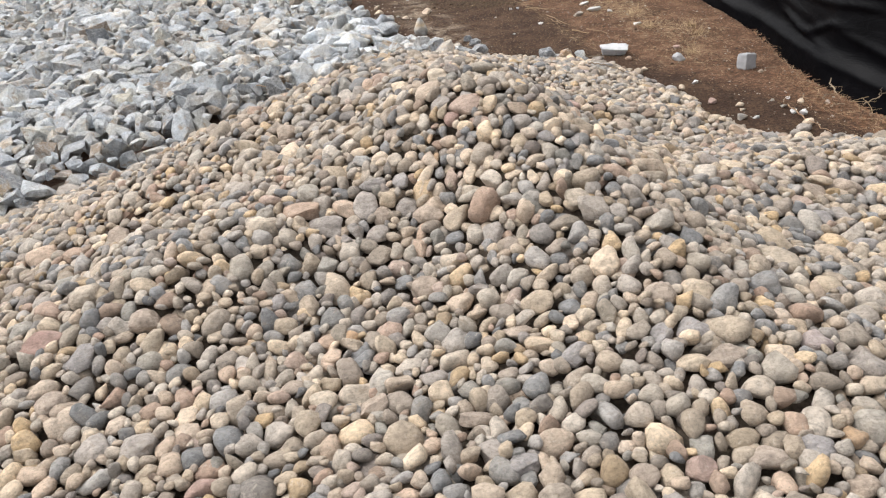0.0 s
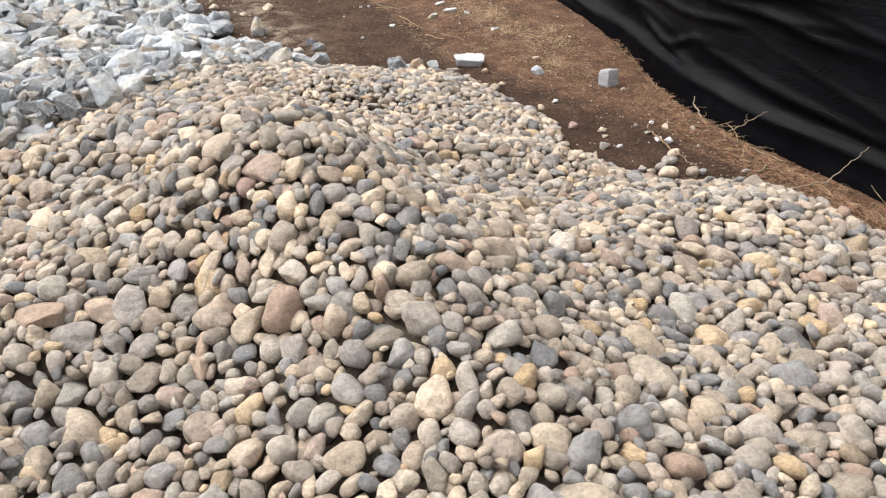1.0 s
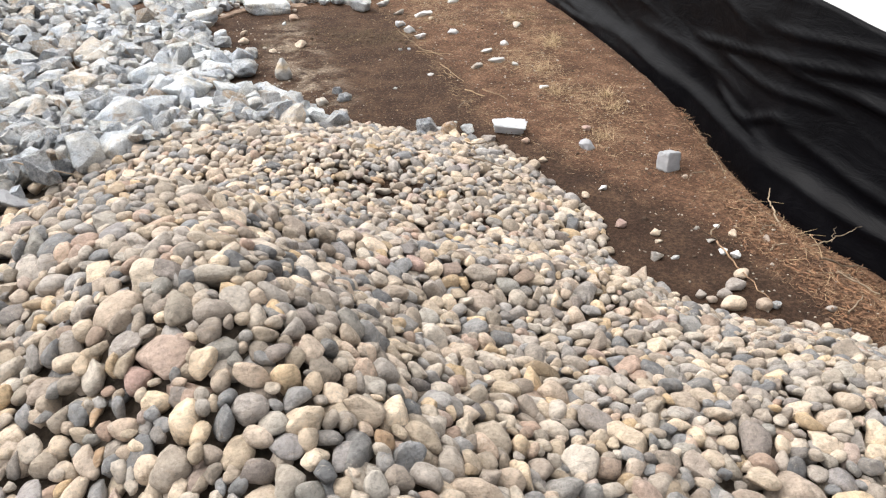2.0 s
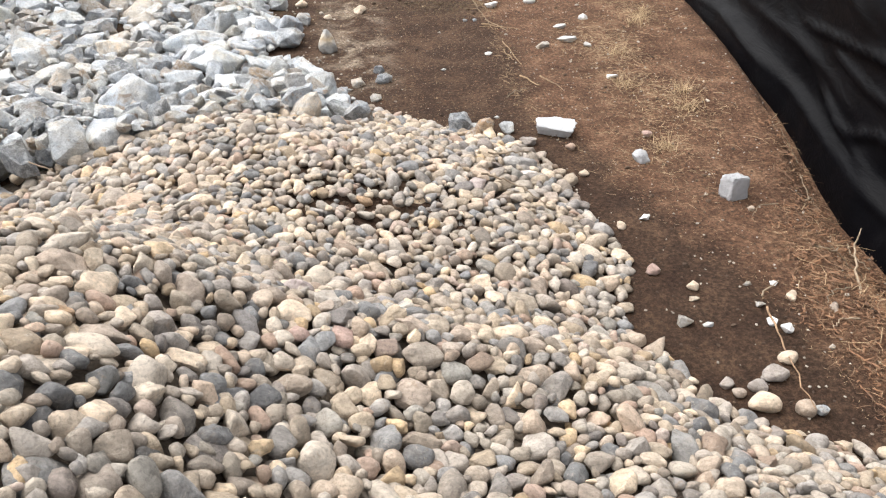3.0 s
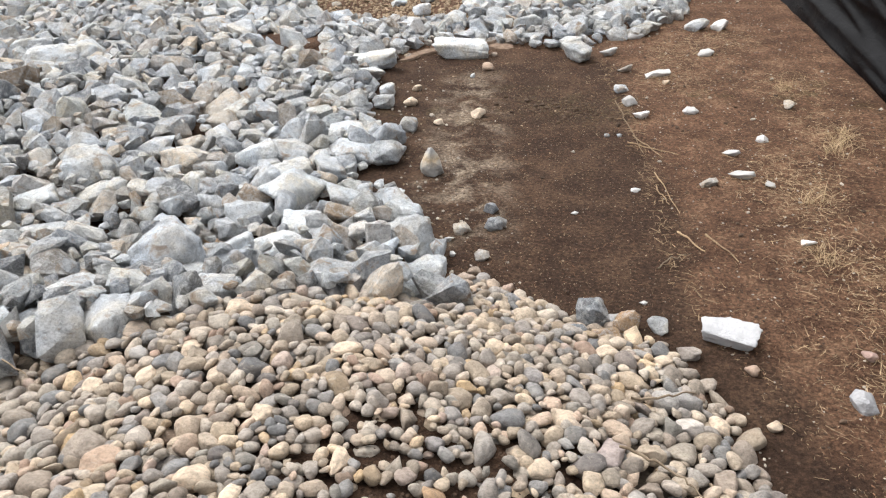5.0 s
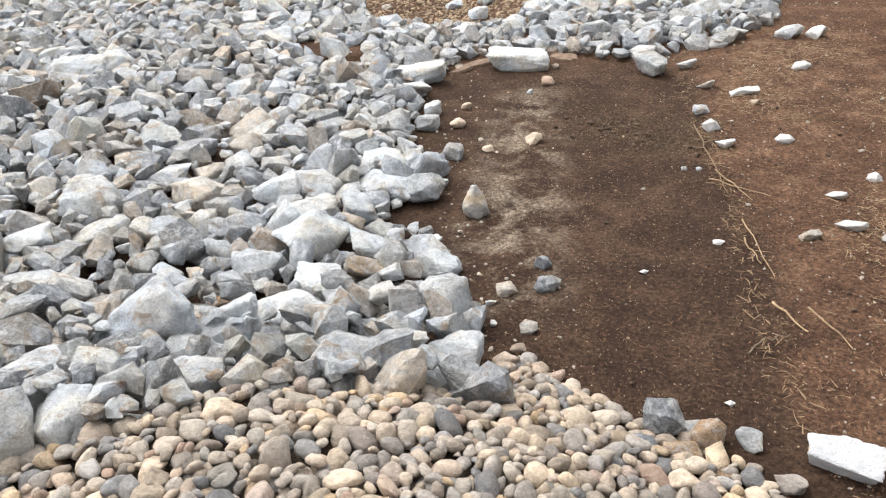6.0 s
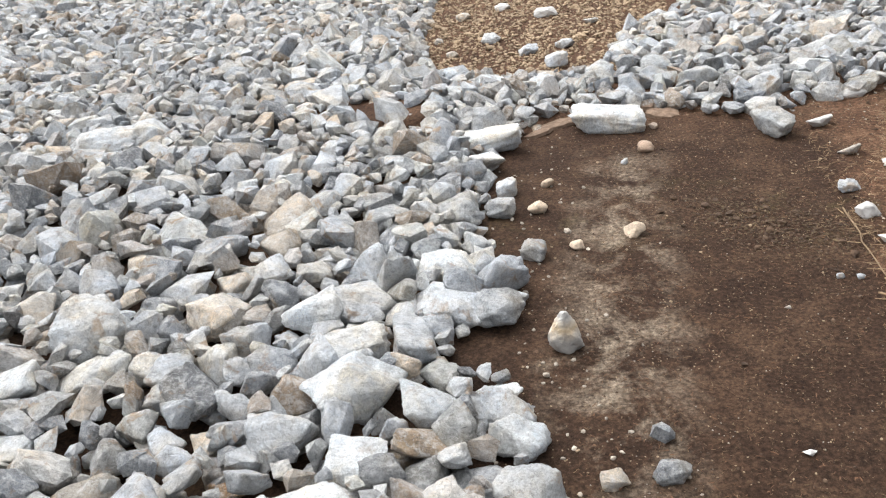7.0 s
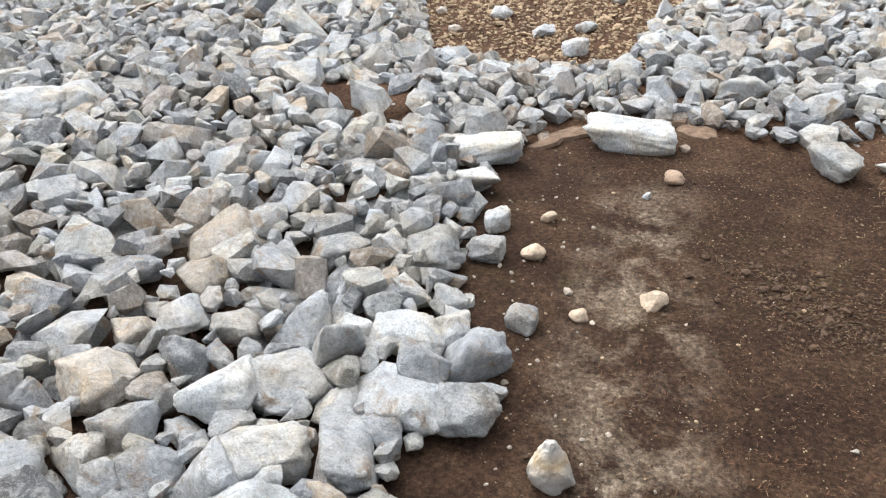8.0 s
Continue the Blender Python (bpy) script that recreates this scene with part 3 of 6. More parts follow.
def lay_cobble(x, y, a, b, c, yaw, mat):
    half = np.array([a, b, c]) * 0.9
    i, j = int((x - heap.x0) / heap.cell), int((y - heap.y0) / heap.cell)
    if not (0 <= i < len(heap.xs) and 0 <= j < len(heap.ys)):
        return
    rot = leaning(heap.slope_x[i, j], heap.slope_y[i, j]) @ yawed(rng, yaw, 8)
    found = heap.rest(x, y, half, rot, 0)
    if found is not None and heap.taken[found[1]][found[2]].mean() < 0.3:
        heap.lay(x, y, half, rot, (heap.aim[i, j] - 0.3 * half[2], *found[1:]), mat)


# a bed of common stones below, then those that stand out by size or colour
gx, gy = np.meshgrid(heap.xs, heap.ys, indexing="ij")
ON_PILE = within(COBBLE_EDGE, gx, gy) & (gy > -0.5) & (gx > -3.1)
SOIL_SHOWS = in_hollow(gx, gy) * (0.5 + 0.9 * field_noise(gx, gy, 0.022, 15)) > 0.42
heap.pave(rng, [(0.025, 1.0, 0.2), (0.05, 0.9, 0.3), (0.06, 0.8, 0.35)], cobble_size, ON_PILE & ~SOIL_SHOWS, depth=0.026, tilt=28)
lay_cobble(-1.06, 2.53, 0.063, 0.061, 0.040, 74, TAN)
lay_cobble(-1.06, 2.37, 0.056, 0.050, 0.033, 74, CREAM)
lay_cobble(-0.48, 2.05, 0.053, 0.037, 0.024, 1, GREY)
lay_cobble(-0.46, 1.96, 0.037, 0.036, 0.024, 74, PINK)
lay_cobble(-0.67, 2.08, 0.049, 0.042, 0.027, 27, TAN)
lay_cobble(-0.46, 1.72, 0.046, 0.031, 0.020, 65, CREAM)
lay_cobble(-0.61, 1.81, 0.074, 0.028, 0.018, 47, CREAM)
lay_cobble(-0.83, 1.82, 0.082, 0.051, 0.034, 83, GREY)
lay_cobble(-0.99, 1.78, 0.078, 0.054, 0.035, 164, GREY)
lay_cobble(-1.06, 1.86, 0.076, 0.051, 0.033, 164, PEACH)
lay_cobble(-0.62, 1.69, 0.063, 0.059, 0.039, 116, TAN)
lay_cobble(-0.69, 1.76, 0.048, 0.043, 0.028, 74, GREY)
lay_cobble(-0.78, 1.76, 0.044, 0.043, 0.028, 17, TAN)
lay_cobble(-0.81, 1.70, 0.051, 0.043, 0.028, 17, GREY)
lay_cobble(-0.42, 1.53, 0.034, 0.032, 0.021, 74, CREAM)
lay_cobble(-0.45, 1.47, 0.044, 0.040, 0.027, 37, GREY)
lay_cobble(-0.55, 1.66, 0.037, 0.027, 0.018, 101, CREAM)
lay_cobble(-0.67, 1.62, 0.058, 0.019, 0.013, 65, PEACH)
lay_cobble(-0.78, 1.89, 0.052, 0.029, 0.019, 170, SLATE)
lay_cobble(-0.69, 1.85, 0.056, 0.037, 0.024, 92, SLATE)
lay_cobble(-0.81, 2.08, 0.035, 0.035, 0.023, 164, CREAM)
lay_cobble(-0.73, 2.00, 0.039, 0.032, 0.021, 142, CREAM)
lay_cobble(-0.63, 1.93, 0.031, 0.029, 0.019, 107, CREAM)
lay_cobble(-0.45, 1.79, 0.036, 0.033, 0.022, 121, CREAM)
lay_cobble(-0.24, 1.80, 0.042, 0.038, 0.025, 142, GREY)
lay_cobble(-0.07, 1.83, 0.032, 0.030, 0.020, 164, CREAM)
lay_cobble(-0.18, 1.71, 0.040, 0.033, 0.022, 153, SLATE)
lay_cobble(-0.08, 1.68, 0.043, 0.024, 0.016, 60, SLATE)
lay_cobble(0.01, 1.73, 0.029, 0.029, 0.019, 107, OCHRE)
lay_cobble(-0.00, 1.50, 0.072, 0.037, 0.024, 164, PEACH)
lay_cobble(-0.17, 1.56, 0.044, 0.018, 0.012, 51, SLATE)
lay_cobble(-0.22, 1.58, 0.033, 0.021, 0.014, 175, SLATE)
lay_cobble(-0.33, 1.61, 0.036, 0.020, 0.013, 158, CREAM)
lay_cobble(-0.28, 1.56, 0.033, 0.020, 0.013, 106, CREAM)
lay_cobble(0.50, 1.65, 0.039, 0.022, 0.014, 164, WHITE)
lay_cobble(0.54, 2.00, 0.032, 0.031, 0.020, 74, CREAM)
lay_cobble(0.86, 1.62, 0.063, 0.055, 0.037, 121, TAN)
lay_cobble(1.00, 1.64, 0.083, 0.068, 0.045, 131, TAN)
lay_cobble(1.13, 1.64, 0.044, 0.044, 0.028, 164, SLATE)
lay_cobble(0.05, 1.45, 0.042, 0.040, 0.026, 164, GREY)
lay_cobble(0.25, 1.49, 0.057, 0.029, 0.019, 101, PINK)
lay_cobble(0.53, 2.67, 0.061, 0.053, 0.035, 131, TAN)
lay_cobble(1.17, 1.87, 0.047, 0.031, 0.020, 175, CREAM)
lay_cobble(1.16, 1.75, 0.048, 0.043, 0.028, 63, CREAM)
lay_cobble(0.77, 1.44, 0.051, 0.048, 0.032, 121, SLATE)
lay_cobble(0.85, 1.45, 0.064, 0.032, 0.021, 92, GREY)
lay_cobble(0.10, 1.27, 0.031, 0.031, 0.020, 74, TAN)
lay_cobble(0.78, 1.74, 0.052, 0.040, 0.027, 101, TAN)
lay_cobble(-0.55, 1.86, 0.032, 0.016, 0.010, 60, OCHRE)
lay_cobble(-0.55, 1.94, 0.028, 0.013, 0.009, 65, OCHRE)
lay_cobble(-0.09, 2.24, 0.037, 0.033, 0.022, 74, CREAM)
lay_cobble(-0.54, 2.62, 0.044, 0.042, 0.028, 74, SLATE)
lay_cobble(-0.23, 2.76, 0.057, 0.054, 0.035, 9, CREAM)
lay_cobble(-0.32, 2.83, 0.074, 0.056, 0.037, 177, TAN)
lay_cobble(-0.08, 2.70, 0.054, 0.053, 0.034, 9, GREY)
lay_cobble(-0.04, 2.88, 0.060, 0.048, 0.032, 117, TAN)
lay_cobble(0.21, 3.11, 0.063, 0.056, 0.037, 99, MAUVE)
lay_cobble(0.21, 2.90, 0.065, 0.050, 0.032, 9, CREAM)
lay_cobble(-0.01, 2.57, 0.060, 0.044, 0.028, 177, CREAM)
lay_cobble(-0.25, 2.58, 0.031, 0.027, 0.018, 9, OCHRE)
lay_cobble(-0.16, 2.54, 0.065, 0.036, 0.024, 14, TAN)
lay_cobble(-0.30, 2.73, 0.032, 0.023, 0.015, 9, CREAM)
lay_cobble(-0.03, 2.67, 0.028, 0.025, 0.016, 9, CREAM)
lay_cobble(-0.15, 2.65, 0.044, 0.032, 0.021, 71, CREAM)
lay_cobble(0.10, 2.82, 0.053, 0.035, 0.023, 135, SLATE)
lay_cobble(0.23, 2.82, 0.040, 0.030, 0.019, 9, PINK)
lay_cobble(0.35, 2.84, 0.045, 0.033, 0.022, 99, PINK)
lay_cobble(0.42, 2.82, 0.037, 0.030, 0.020, 99, CREAM)
lay_cobble(0.69, 2.90, 0.043, 0.042, 0.027, 41, TAN)
lay_cobble(0.84, 2.95, 0.067, 0.060, 0.039, 126, CREAM)
lay_cobble(-0.16, 3.70, 0.030, 0.028, 0.019, 99, OCHRE)
lay_cobble(-0.62, 3.51, 0.057, 0.042, 0.027, 9, TAN)
lay_cobble(-0.50, 3.48, 0.050, 0.043, 0.028, 9, TAN)
lay_cobble(-0.02, 3.45, 0.047, 0.031, 0.020, 9, PEACH)
lay_cobble(-0.11, 3.30, 0.037, 0.036, 0.024, 9, TAN)
lay_cobble(0.20, 3.57, 0.040, 0.040, 0.026, 9, CREAM)
lay_cobble(0.79, 4.27, 0.054, 0.045, 0.030, 71, CREAM)
lay_cobble(0.71, 4.03, 0.042, 0.042, 0.028, 131, CREAM)
lay_cobble(0.43, 3.87, 0.037, 0.033, 0.021, 9, OCHRE)
lay_cobble(1.03, 3.37, 0.058, 0.052, 0.034, 99, TAN)
lay_cobble(0.81, 3.34, 0.050, 0.042, 0.027, 177, CREAM)
lay_cobble(1.19, 4.35, 0.056, 0.045, 0.029, 166, WHITE)
lay_cobble(0.85, 3.24, 0.039, 0.036, 0.024, 177, CREAM)
lay_cobble(0.55, 2.92, 0.057, 0.046, 0.031, 126, TAN)
lay_cobble(1.15, 3.30, 0.040, 0.038, 0.025, 41, CREAM)
lay_cobble(0.56, 3.31, 0.053, 0.046, 0.030, 177, SLATE)
lay_cobble(0.08, 3.20, 0.044, 0.039, 0.026, 99, GREY)
lay_cobble(0.48, 3.13, 0.046, 0.038, 0.025, 31, SLATE)
lay_cobble(0.54, 3.12, 0.034, 0.030, 0.019, 20, SLATE)
lay_cobble(0.91, 2.89, 0.045, 0.042, 0.028, 145, TAN)
lay_cobble(0.97, 2.99, 0.055, 0.052, 0.035, 145, SLATE)
lay_cobble(1.44, 3.69, 0.047, 0.045, 0.030, 99, CREAM)
lay_cobble(-0.51, 4.32, 0.053, 0.047, 0.031, 99, CREAM)
lay_cobble(-0.41, 3.53, 0.036, 0.028, 0.018, 99, CREAM)
lay_cobble(-0.34, 2.66, 0.032, 0.028, 0.018, 9, TAN)
lay_cobble(-0.17, 2.40, 0.028, 0.028, 0.018, 99, CREAM)
lay_cobble(0.03, 2.93, 0.044, 0.032, 0.021, 62, GREY)
lay_cobble(-0.11, 2.77, 0.039, 0.029, 0.019, 31, GREY)
lay_cobble(-0.19, 1.15, 0.065, 0.052, 0.034, 53, CREAM)
lay_cobble(-0.71, 1.40, 0.052, 0.051, 0.033, 80, TAN)
lay_cobble(-1.77, 2.20, 0.073, 0.057, 0.038, 89, TAN)
lay_cobble(-1.95, 2.19, 0.054, 0.051, 0.034, 80, PEACH)
lay_cobble(-0.07, 0.82, 0.051, 0.049, 0.032, 148, SLATE)
lay_cobble(-0.16, 0.84, 0.040, 0.038, 0.024, 170, SLATE)
lay_cobble(0.10, 0.68, 0.050, 0.047, 0.031, 43, CREAM)
lay_cobble(0.22, 0.70, 0.046, 0.041, 0.027, 107, MAUVE)
lay_cobble(0.32, 0.61, 0.074, 0.056, 0.037, 98, GREY)
lay_cobble(-0.04, 0.71, 0.064, 0.035, 0.023, 1, TAN)
lay_cobble(-0.39, 0.89, 0.050, 0.037, 0.025, 48, SLATE)
lay_cobble(-0.77, 0.98, 0.045, 0.045, 0.029, 12, GREY)
lay_cobble(-0.96, 0.93, 0.057, 0.044, 0.029, 164, TAN)
lay_cobble(-1.17, 1.10, 0.046, 0.038, 0.024, 170, TAN)
lay_cobble(-0.97, 1.27, 0.030, 0.028, 0.019, 80, OCHRE)
lay_cobble(-1.05, 1.28, 0.040, 0.037, 0.025, 80, PEACH)
lay_cobble(-1.80, 1.44, 0.064, 0.050, 0.033, 53, SLATE)
lay_cobble(-1.94, 1.54, 0.087, 0.045, 0.029, 12, PINK)
lay_cobble(-1.61, 1.52, 0.058, 0.051, 0.034, 23, TAN)
lay_cobble(-1.19, 1.50, 0.037, 0.036, 0.024, 80, SLATE)
lay_cobble(-1.31, 1.28, 0.032, 0.031, 0.021, 80, WHITE)
lay_cobble(-1.42, 0.82, 0.057, 0.044, 0.029, 170, PINK)
lay_cobble(-1.61, 1.03, 0.064, 0.056, 0.036, 175, GREY)
lay_cobble(-1.73, 1.07, 0.054, 0.053, 0.035, 80, GREY)
lay_cobble(-0.64, 0.58, 0.048, 0.040, 0.026, 164, SLATE)
lay_cobble(-0.70, 0.65, 0.037, 0.036, 0.024, 80, GREY)
lay_cobble(-0.39, 0.45, 0.042, 0.038, 0.025, 137, TAN)
lay_cobble(0.02, 0.40, 0.052, 0.043, 0.028, 159, SLATE)
lay_cobble(0.12, 0.40, 0.034, 0.031, 0.021, 127, OCHRE)
lay_cobble(0.02, 0.48, 0.042, 0.039, 0.025, 102, PEACH)
lay_cobble(-0.26, 0.42, 0.042, 0.040, 0.026, 170, PINK)
lay_cobble(-0.10, 0.41, 0.055, 0.041, 0.026, 1, TAN)
lay_cobble(-0.70, 0.77, 0.060, 0.027, 0.018, 179, TAN)
lay_cobble(-1.48, 1.10, 0.047, 0.040, 0.026, 170, CREAM)
lay_cobble(-0.10, 0.97, 0.056, 0.050, 0.033, 80, TAN)
lay_cobble(-1.88, 1.29, 0.064, 0.046, 0.030, 28, TAN)
lay_cobble(-0.36, 1.00, 0.030, 0.026, 0.017, 80, CREAM)
lay_cobble(-0.50, 1.05, 0.051, 0.037, 0.024, 12, TAN)
lay_cobble(-1.83, 1.26, 0.051, 0.042, 0.027, 1, TAN)
lay_cobble(0.06, 0.28, 0.044, 0.037, 0.024, 170, TAN)
lay_cobble(0.79, 1.24, 0.054, 0.049, 0.032, 170, SLATE)
lay_cobble(-1.98, 4.23, 0.076, 0.064, 0.041, 170, PINK)
lay_cobble(-0.30, 4.68, 0.081, 0.069, 0.046, 52, CREAM)
lay_cobble(0.11, 4.45, 0.060, 0.039, 0.025, 10, CREAM)
lay_cobble(-0.50, 3.96, 0.067, 0.066, 0.043, 151, PEACH)
lay_cobble(-0.20, 3.87, 0.055, 0.054, 0.036, 137, CREAM)
lay_cobble(-0.33, 3.69, 0.055, 0.037, 0.025, 85, TAN)
lay_cobble(0.92, 4.15, 0.072, 0.043, 0.028, 71, MAUVE)
lay_cobble(0.17, 3.95, 0.052, 0.030, 0.020, 76, CREAM)
lay_cobble(-0.09, 3.80, 0.074, 0.029, 0.019, 81, CREAM)
lay_cobble(0.99, 4.72, 0.056, 0.049, 0.032, 162, CREAM)
lay_cobble(1.17, 4.70, 0.044, 0.042, 0.028, 94, CREAM)
lay_cobble(1.30, 4.38, 0.044, 0.044, 0.029, 94, CREAM)
lay_cobble(0.54, 3.77, 0.035, 0.025, 0.016, 67, CREAM)
lay_cobble(-0.08, 4.13, 0.041, 0.041, 0.027, 4, CREAM)
lay_cobble(0.45, 5.22, 0.050, 0.049, 0.032, 4, TAN)
lay_cobble(0.68, 4.81, 0.074, 0.040, 0.026, 76, GREY)
lay_cobble(0.70, 4.46, 0.055, 0.036, 0.024, 121, SLATE)
lay_cobble(0.22, 4.50, 0.043, 0.040, 0.027, 94, TAN)
lay_cobble(-0.40, 4.43, 0.058, 0.036, 0.024, 85, CREAM)
lay_cobble(-0.27, 4.36, 0.045, 0.035, 0.023, 94, TAN)
lay_cobble(0.33, 4.43, 0.044, 0.042, 0.027, 4, GREY)
lay_cobble(0.85, 4.39, 0.050, 0.040, 0.026, 94, GREY)
lay_cobble(1.28, 4.77, 0.049, 0.046, 0.030, 94, GREY)
lay_cobble(1.25, 4.12, 0.063, 0.040, 0.026, 67, TAN)
lay_cobble(-0.69, 4.32, 0.045, 0.042, 0.028, 94, CREAM)
lay_cobble(-1.14, 4.55, 0.061, 0.053, 0.035, 26, CREAM)
lay_cobble(0.42, 4.06, 0.037, 0.035, 0.023, 94, SLATE)

heap.pave(rng, [(0.02, 1.1, 0.08), (0.03, 1.05, 0.15), (0.06, 1.0, 0.24), (0.1, 0.85, 0.3), (0.2, 0.7, 0.35), (0.3, 0.55, 0.4)],
          cobble_size, ON_PILE & ~SOIL_SHOWS, tilt=22)
heap.stones = heap.shown(0.002)


def near_walk(stone):
    return math.hypot(stone[0] - 0.45, (stone[1] - 2.75) * 0.8) - (100 if stone[5] else 0)


def pick_parts(stones, parent, origin, kind, plain, how_near, rng):
    """The nearest stones as parts of their own; gives back the rest."""
    order = sorted(range(len(stones)), key=lambda k: how_near(stones[k]))
    for k in order[:300]:
        x, y, z, half, rot, mat = stones[k]
        ob = under(new(kind, toned_mesh(kind, mat or plain, int(rng.integers(36)), half[0] > (0.06 if kind == "rock" else 0.042))), parent)
        ob.matrix_basis = stone_pose(x - origin[0], y - origin[1], z - origin[2], half, rot)
    left = set(order[300:])
    return [st for k, st in enumerate(stones) if k in left]


rest = pick_parts(heap.stones, pile, PO, "cobble", COBBLE, near_walk, rng)
loose = joined("cobble_bed", rest, COBBLES, COBBLE, PO, rng, lambda x, y, half: 3 if 0.9 < y < 4.5 and x > -1.2 and half[0] > 0.034 else 2)
tagged(under(loose, pile), kind="stuff")

# the far sides of the heap
orng = np.random.default_rng(83)
ox, oy = np.meshgrid(np.arange(-4.6, 2.2, 0.076), np.arange(-2.2, 5.0, 0.07), indexing="ij")
ox, oy = ox + orng.uniform(-0.045, 0.045, ox.shape), oy + orng.uniform(-0.04, 0.04, oy.shape)
around = within(PILE_EDGE, ox, oy) & ((oy < -0.47) | (ox < -3.07))
far_side = []
for x, y, z in zip(ox[around], oy[around], pile_top(ox, oy)[around]):
    half = np.array([0.056, 0.049, 0.036]) * orng.uniform(0.85, 1.2)
    far_side.append((x, y, z - 0.02, half, turn(orng, 22), None))
outer = joined("cobble_bed", far_side, {1: [BALLS[1]]}, COBBLE, PO, orng, lambda x, y, half: 1)
tagged(under(outer, pile), kind="stuff")

# ---- the crushed rock ----
ROCK_EDGE = [(0.40, 4.95), (0.34, 5.45), (0.25, 5.72), (0.06, 6.1), (-0.12, 6.17), (-0.2, 6.3), (-0.06, 6.42), (0.02, 6.55), (-0.1, 6.82),
             (-0.2, 7.2), (-0.26, 7.6), (-0.26, 8.0), (-0.15, 8.45), (0.1, 8.75), (0.7, 8.65), (1.0, 8.5), (1.7, 8.75), (2.2, 9.4), (2.4, 11.3),
             (1.0, 11.4), (0.4, 10.5), (0.2, 9.5), (-0.3, 9.35), (-0.95, 9.45), (-1.3, 10.6), (-1.6, 12.5), (2.5, 12.8), (2.5, 15), (-11, 15), (-11, 4), (-4.5, 2.0)]
ROCK_EDGE = ROCK_EDGE + SEAM[::-1]


def rock_top(gx, gy):
    """A layer some two stones deep, thicker where it meets the cobbles and rising far off."""
    z = 0.13 + 0.04 * field_noise(gx, gy, 0.7, 21) + 0.5 * smooth01((-gx - 4) / 8) * smooth01((gy - 6) / 6)
    near = np.exp(-(((gx + 0.7) / 1.3) ** 2) - ((gy - 4.7) / 0.55) ** 2)
    thin = smooth01((gy - 8.3) / 0.4) * smooth01((gx + 0.4) / 0.6) * smooth01((12 - gy) / 0.5)
    z = z + 0.17 * near - 0.085 * thin
    return land(gx, gy) + 0.045 + (z - 0.045) * smooth01(edge_distance(ROCK_EDGE, gx, gy) / 0.25 + 1.5 * near)


def rock_start(x, y):
    lift = np.maximum(rock_top(x, y) - land(x, y) - 0.20, 0)
    return np.maximum(land(x, y) + lift, np.where(y < 5.3, pile_top(x, y) - 0.07, -1))


rrng = np.random.default_rng(5)
bed = Heap(-10.5, 2.5, 2.6, 14.5, 0.02, rock_start, rock_top)


def rock_size(rng, x, y):
    long = float(np.clip(rng.lognormal(math.log(0.076), 0.33), 0.036, 0.17))
    if x > -0.4 and 8.3 < y < 11.4:
        long *= 0.92
    return np.array([long, long * rng.uniform(0.58, 0.92), long * rng.uniform(0.45, 0.78)])


def lay_rock(x, y, a, b, c, yaw, mat):
    half, rot = np.array([a, b, c]), yawed(rrng, yaw, 8)
    found = bed.rest(x, y, half, rot, 58)
    if found is not None:
        if found[0] < float(rock_top(np.array(x), np.array(y))) + 0.3 * c:
            bed.lay(x, y, half, rot, found, mat)


# large stones along the edges and the seam
lay_rock(-1.23, 4.36, 0.135, 0.10, 0.085, 170, WHITE_ROCK)
lay_rock(-1.32, 4.66, 0.15, 0.09, 0.085, 4, GREY_ROCK)
lay_rock(-1.06, 4.68, 0.09, 0.085, 0.085, 20, GREY_ROCK)
lay_rock(-0.54, 4.78, 0.075, 0.07, 0.10, 30, DARK_ROCK)
lay_rock(-0.77, 4.64, 0.11, 0.10, 0.095, 8, GREY_ROCK)
lay_rock(-0.41, 5.94, 0.172, 0.151, 0.113, 10, PALE_ROCK)
lay_rock(-0.15, 5.88, 0.113, 0.102, 0.079, 10, PALE_ROCK)
lay_rock(0.14, 5.80, 0.098, 0.077, 0.061, 179, PALE_ROCK)
lay_rock(0.03, 6.02, 0.098, 0.042, 0.032, 16, PALE_ROCK)
lay_rock(-0.42, 5.42, 0.202, 0.090, 0.072, 15, PALE_ROCK)
lay_rock(-0.04, 5.14, 0.146, 0.113, 0.090, 10, GREY_ROCK)
lay_rock(0.29, 5.18, 0.106, 0.101, 0.081, 10, GREY_ROCK)
lay_rock(-1.03, 4.93, 0.140, 0.138, 0.110, 100, GREY_ROCK)
lay_rock(-0.82, 5.08, 0.142, 0.124, 0.099, 47, DARK_ROCK)
lay_rock(-0.51, 4.86, 0.136, 0.090, 0.072, 21, GREY_ROCK)
lay_rock(-0.35, 5.14, 0.097, 0.096, 0.077, 100, DARK_ROCK)
lay_rock(-0.17, 4.99, 0.108, 0.054, 0.043, 26, GREY_ROCK)
lay_rock(0.21, 5.56, 0.102, 0.101, 0.080, 143, GREY_ROCK)
lay_rock(-0.22, 6.48, 0.137, 0.109, 0.078, 4, GREY_ROCK)
lay_rock(-0.54, 6.47, 0.136, 0.116, 0.092, 66, GREY_ROCK)
lay_rock(-0.30, 6.27, 0.147, 0.081, 0.065, 117, GREY_ROCK)
lay_rock(-0.72, 6.40, 0.130, 0.126, 0.092, 100, PALE_ROCK)
lay_rock(-1.12, 5.43, 0.114, 0.083, 0.063, 10, WARM_ROCK)
lay_rock(-0.93, 5.32, 0.104, 0.101, 0.080, 32, GREY_ROCK)
lay_rock(-1.13, 5.23, 0.105, 0.090, 0.071, 32, DARK_ROCK)
lay_rock(-1.58, 6.21, 0.158, 0.140, 0.110, 100, GREY_ROCK)
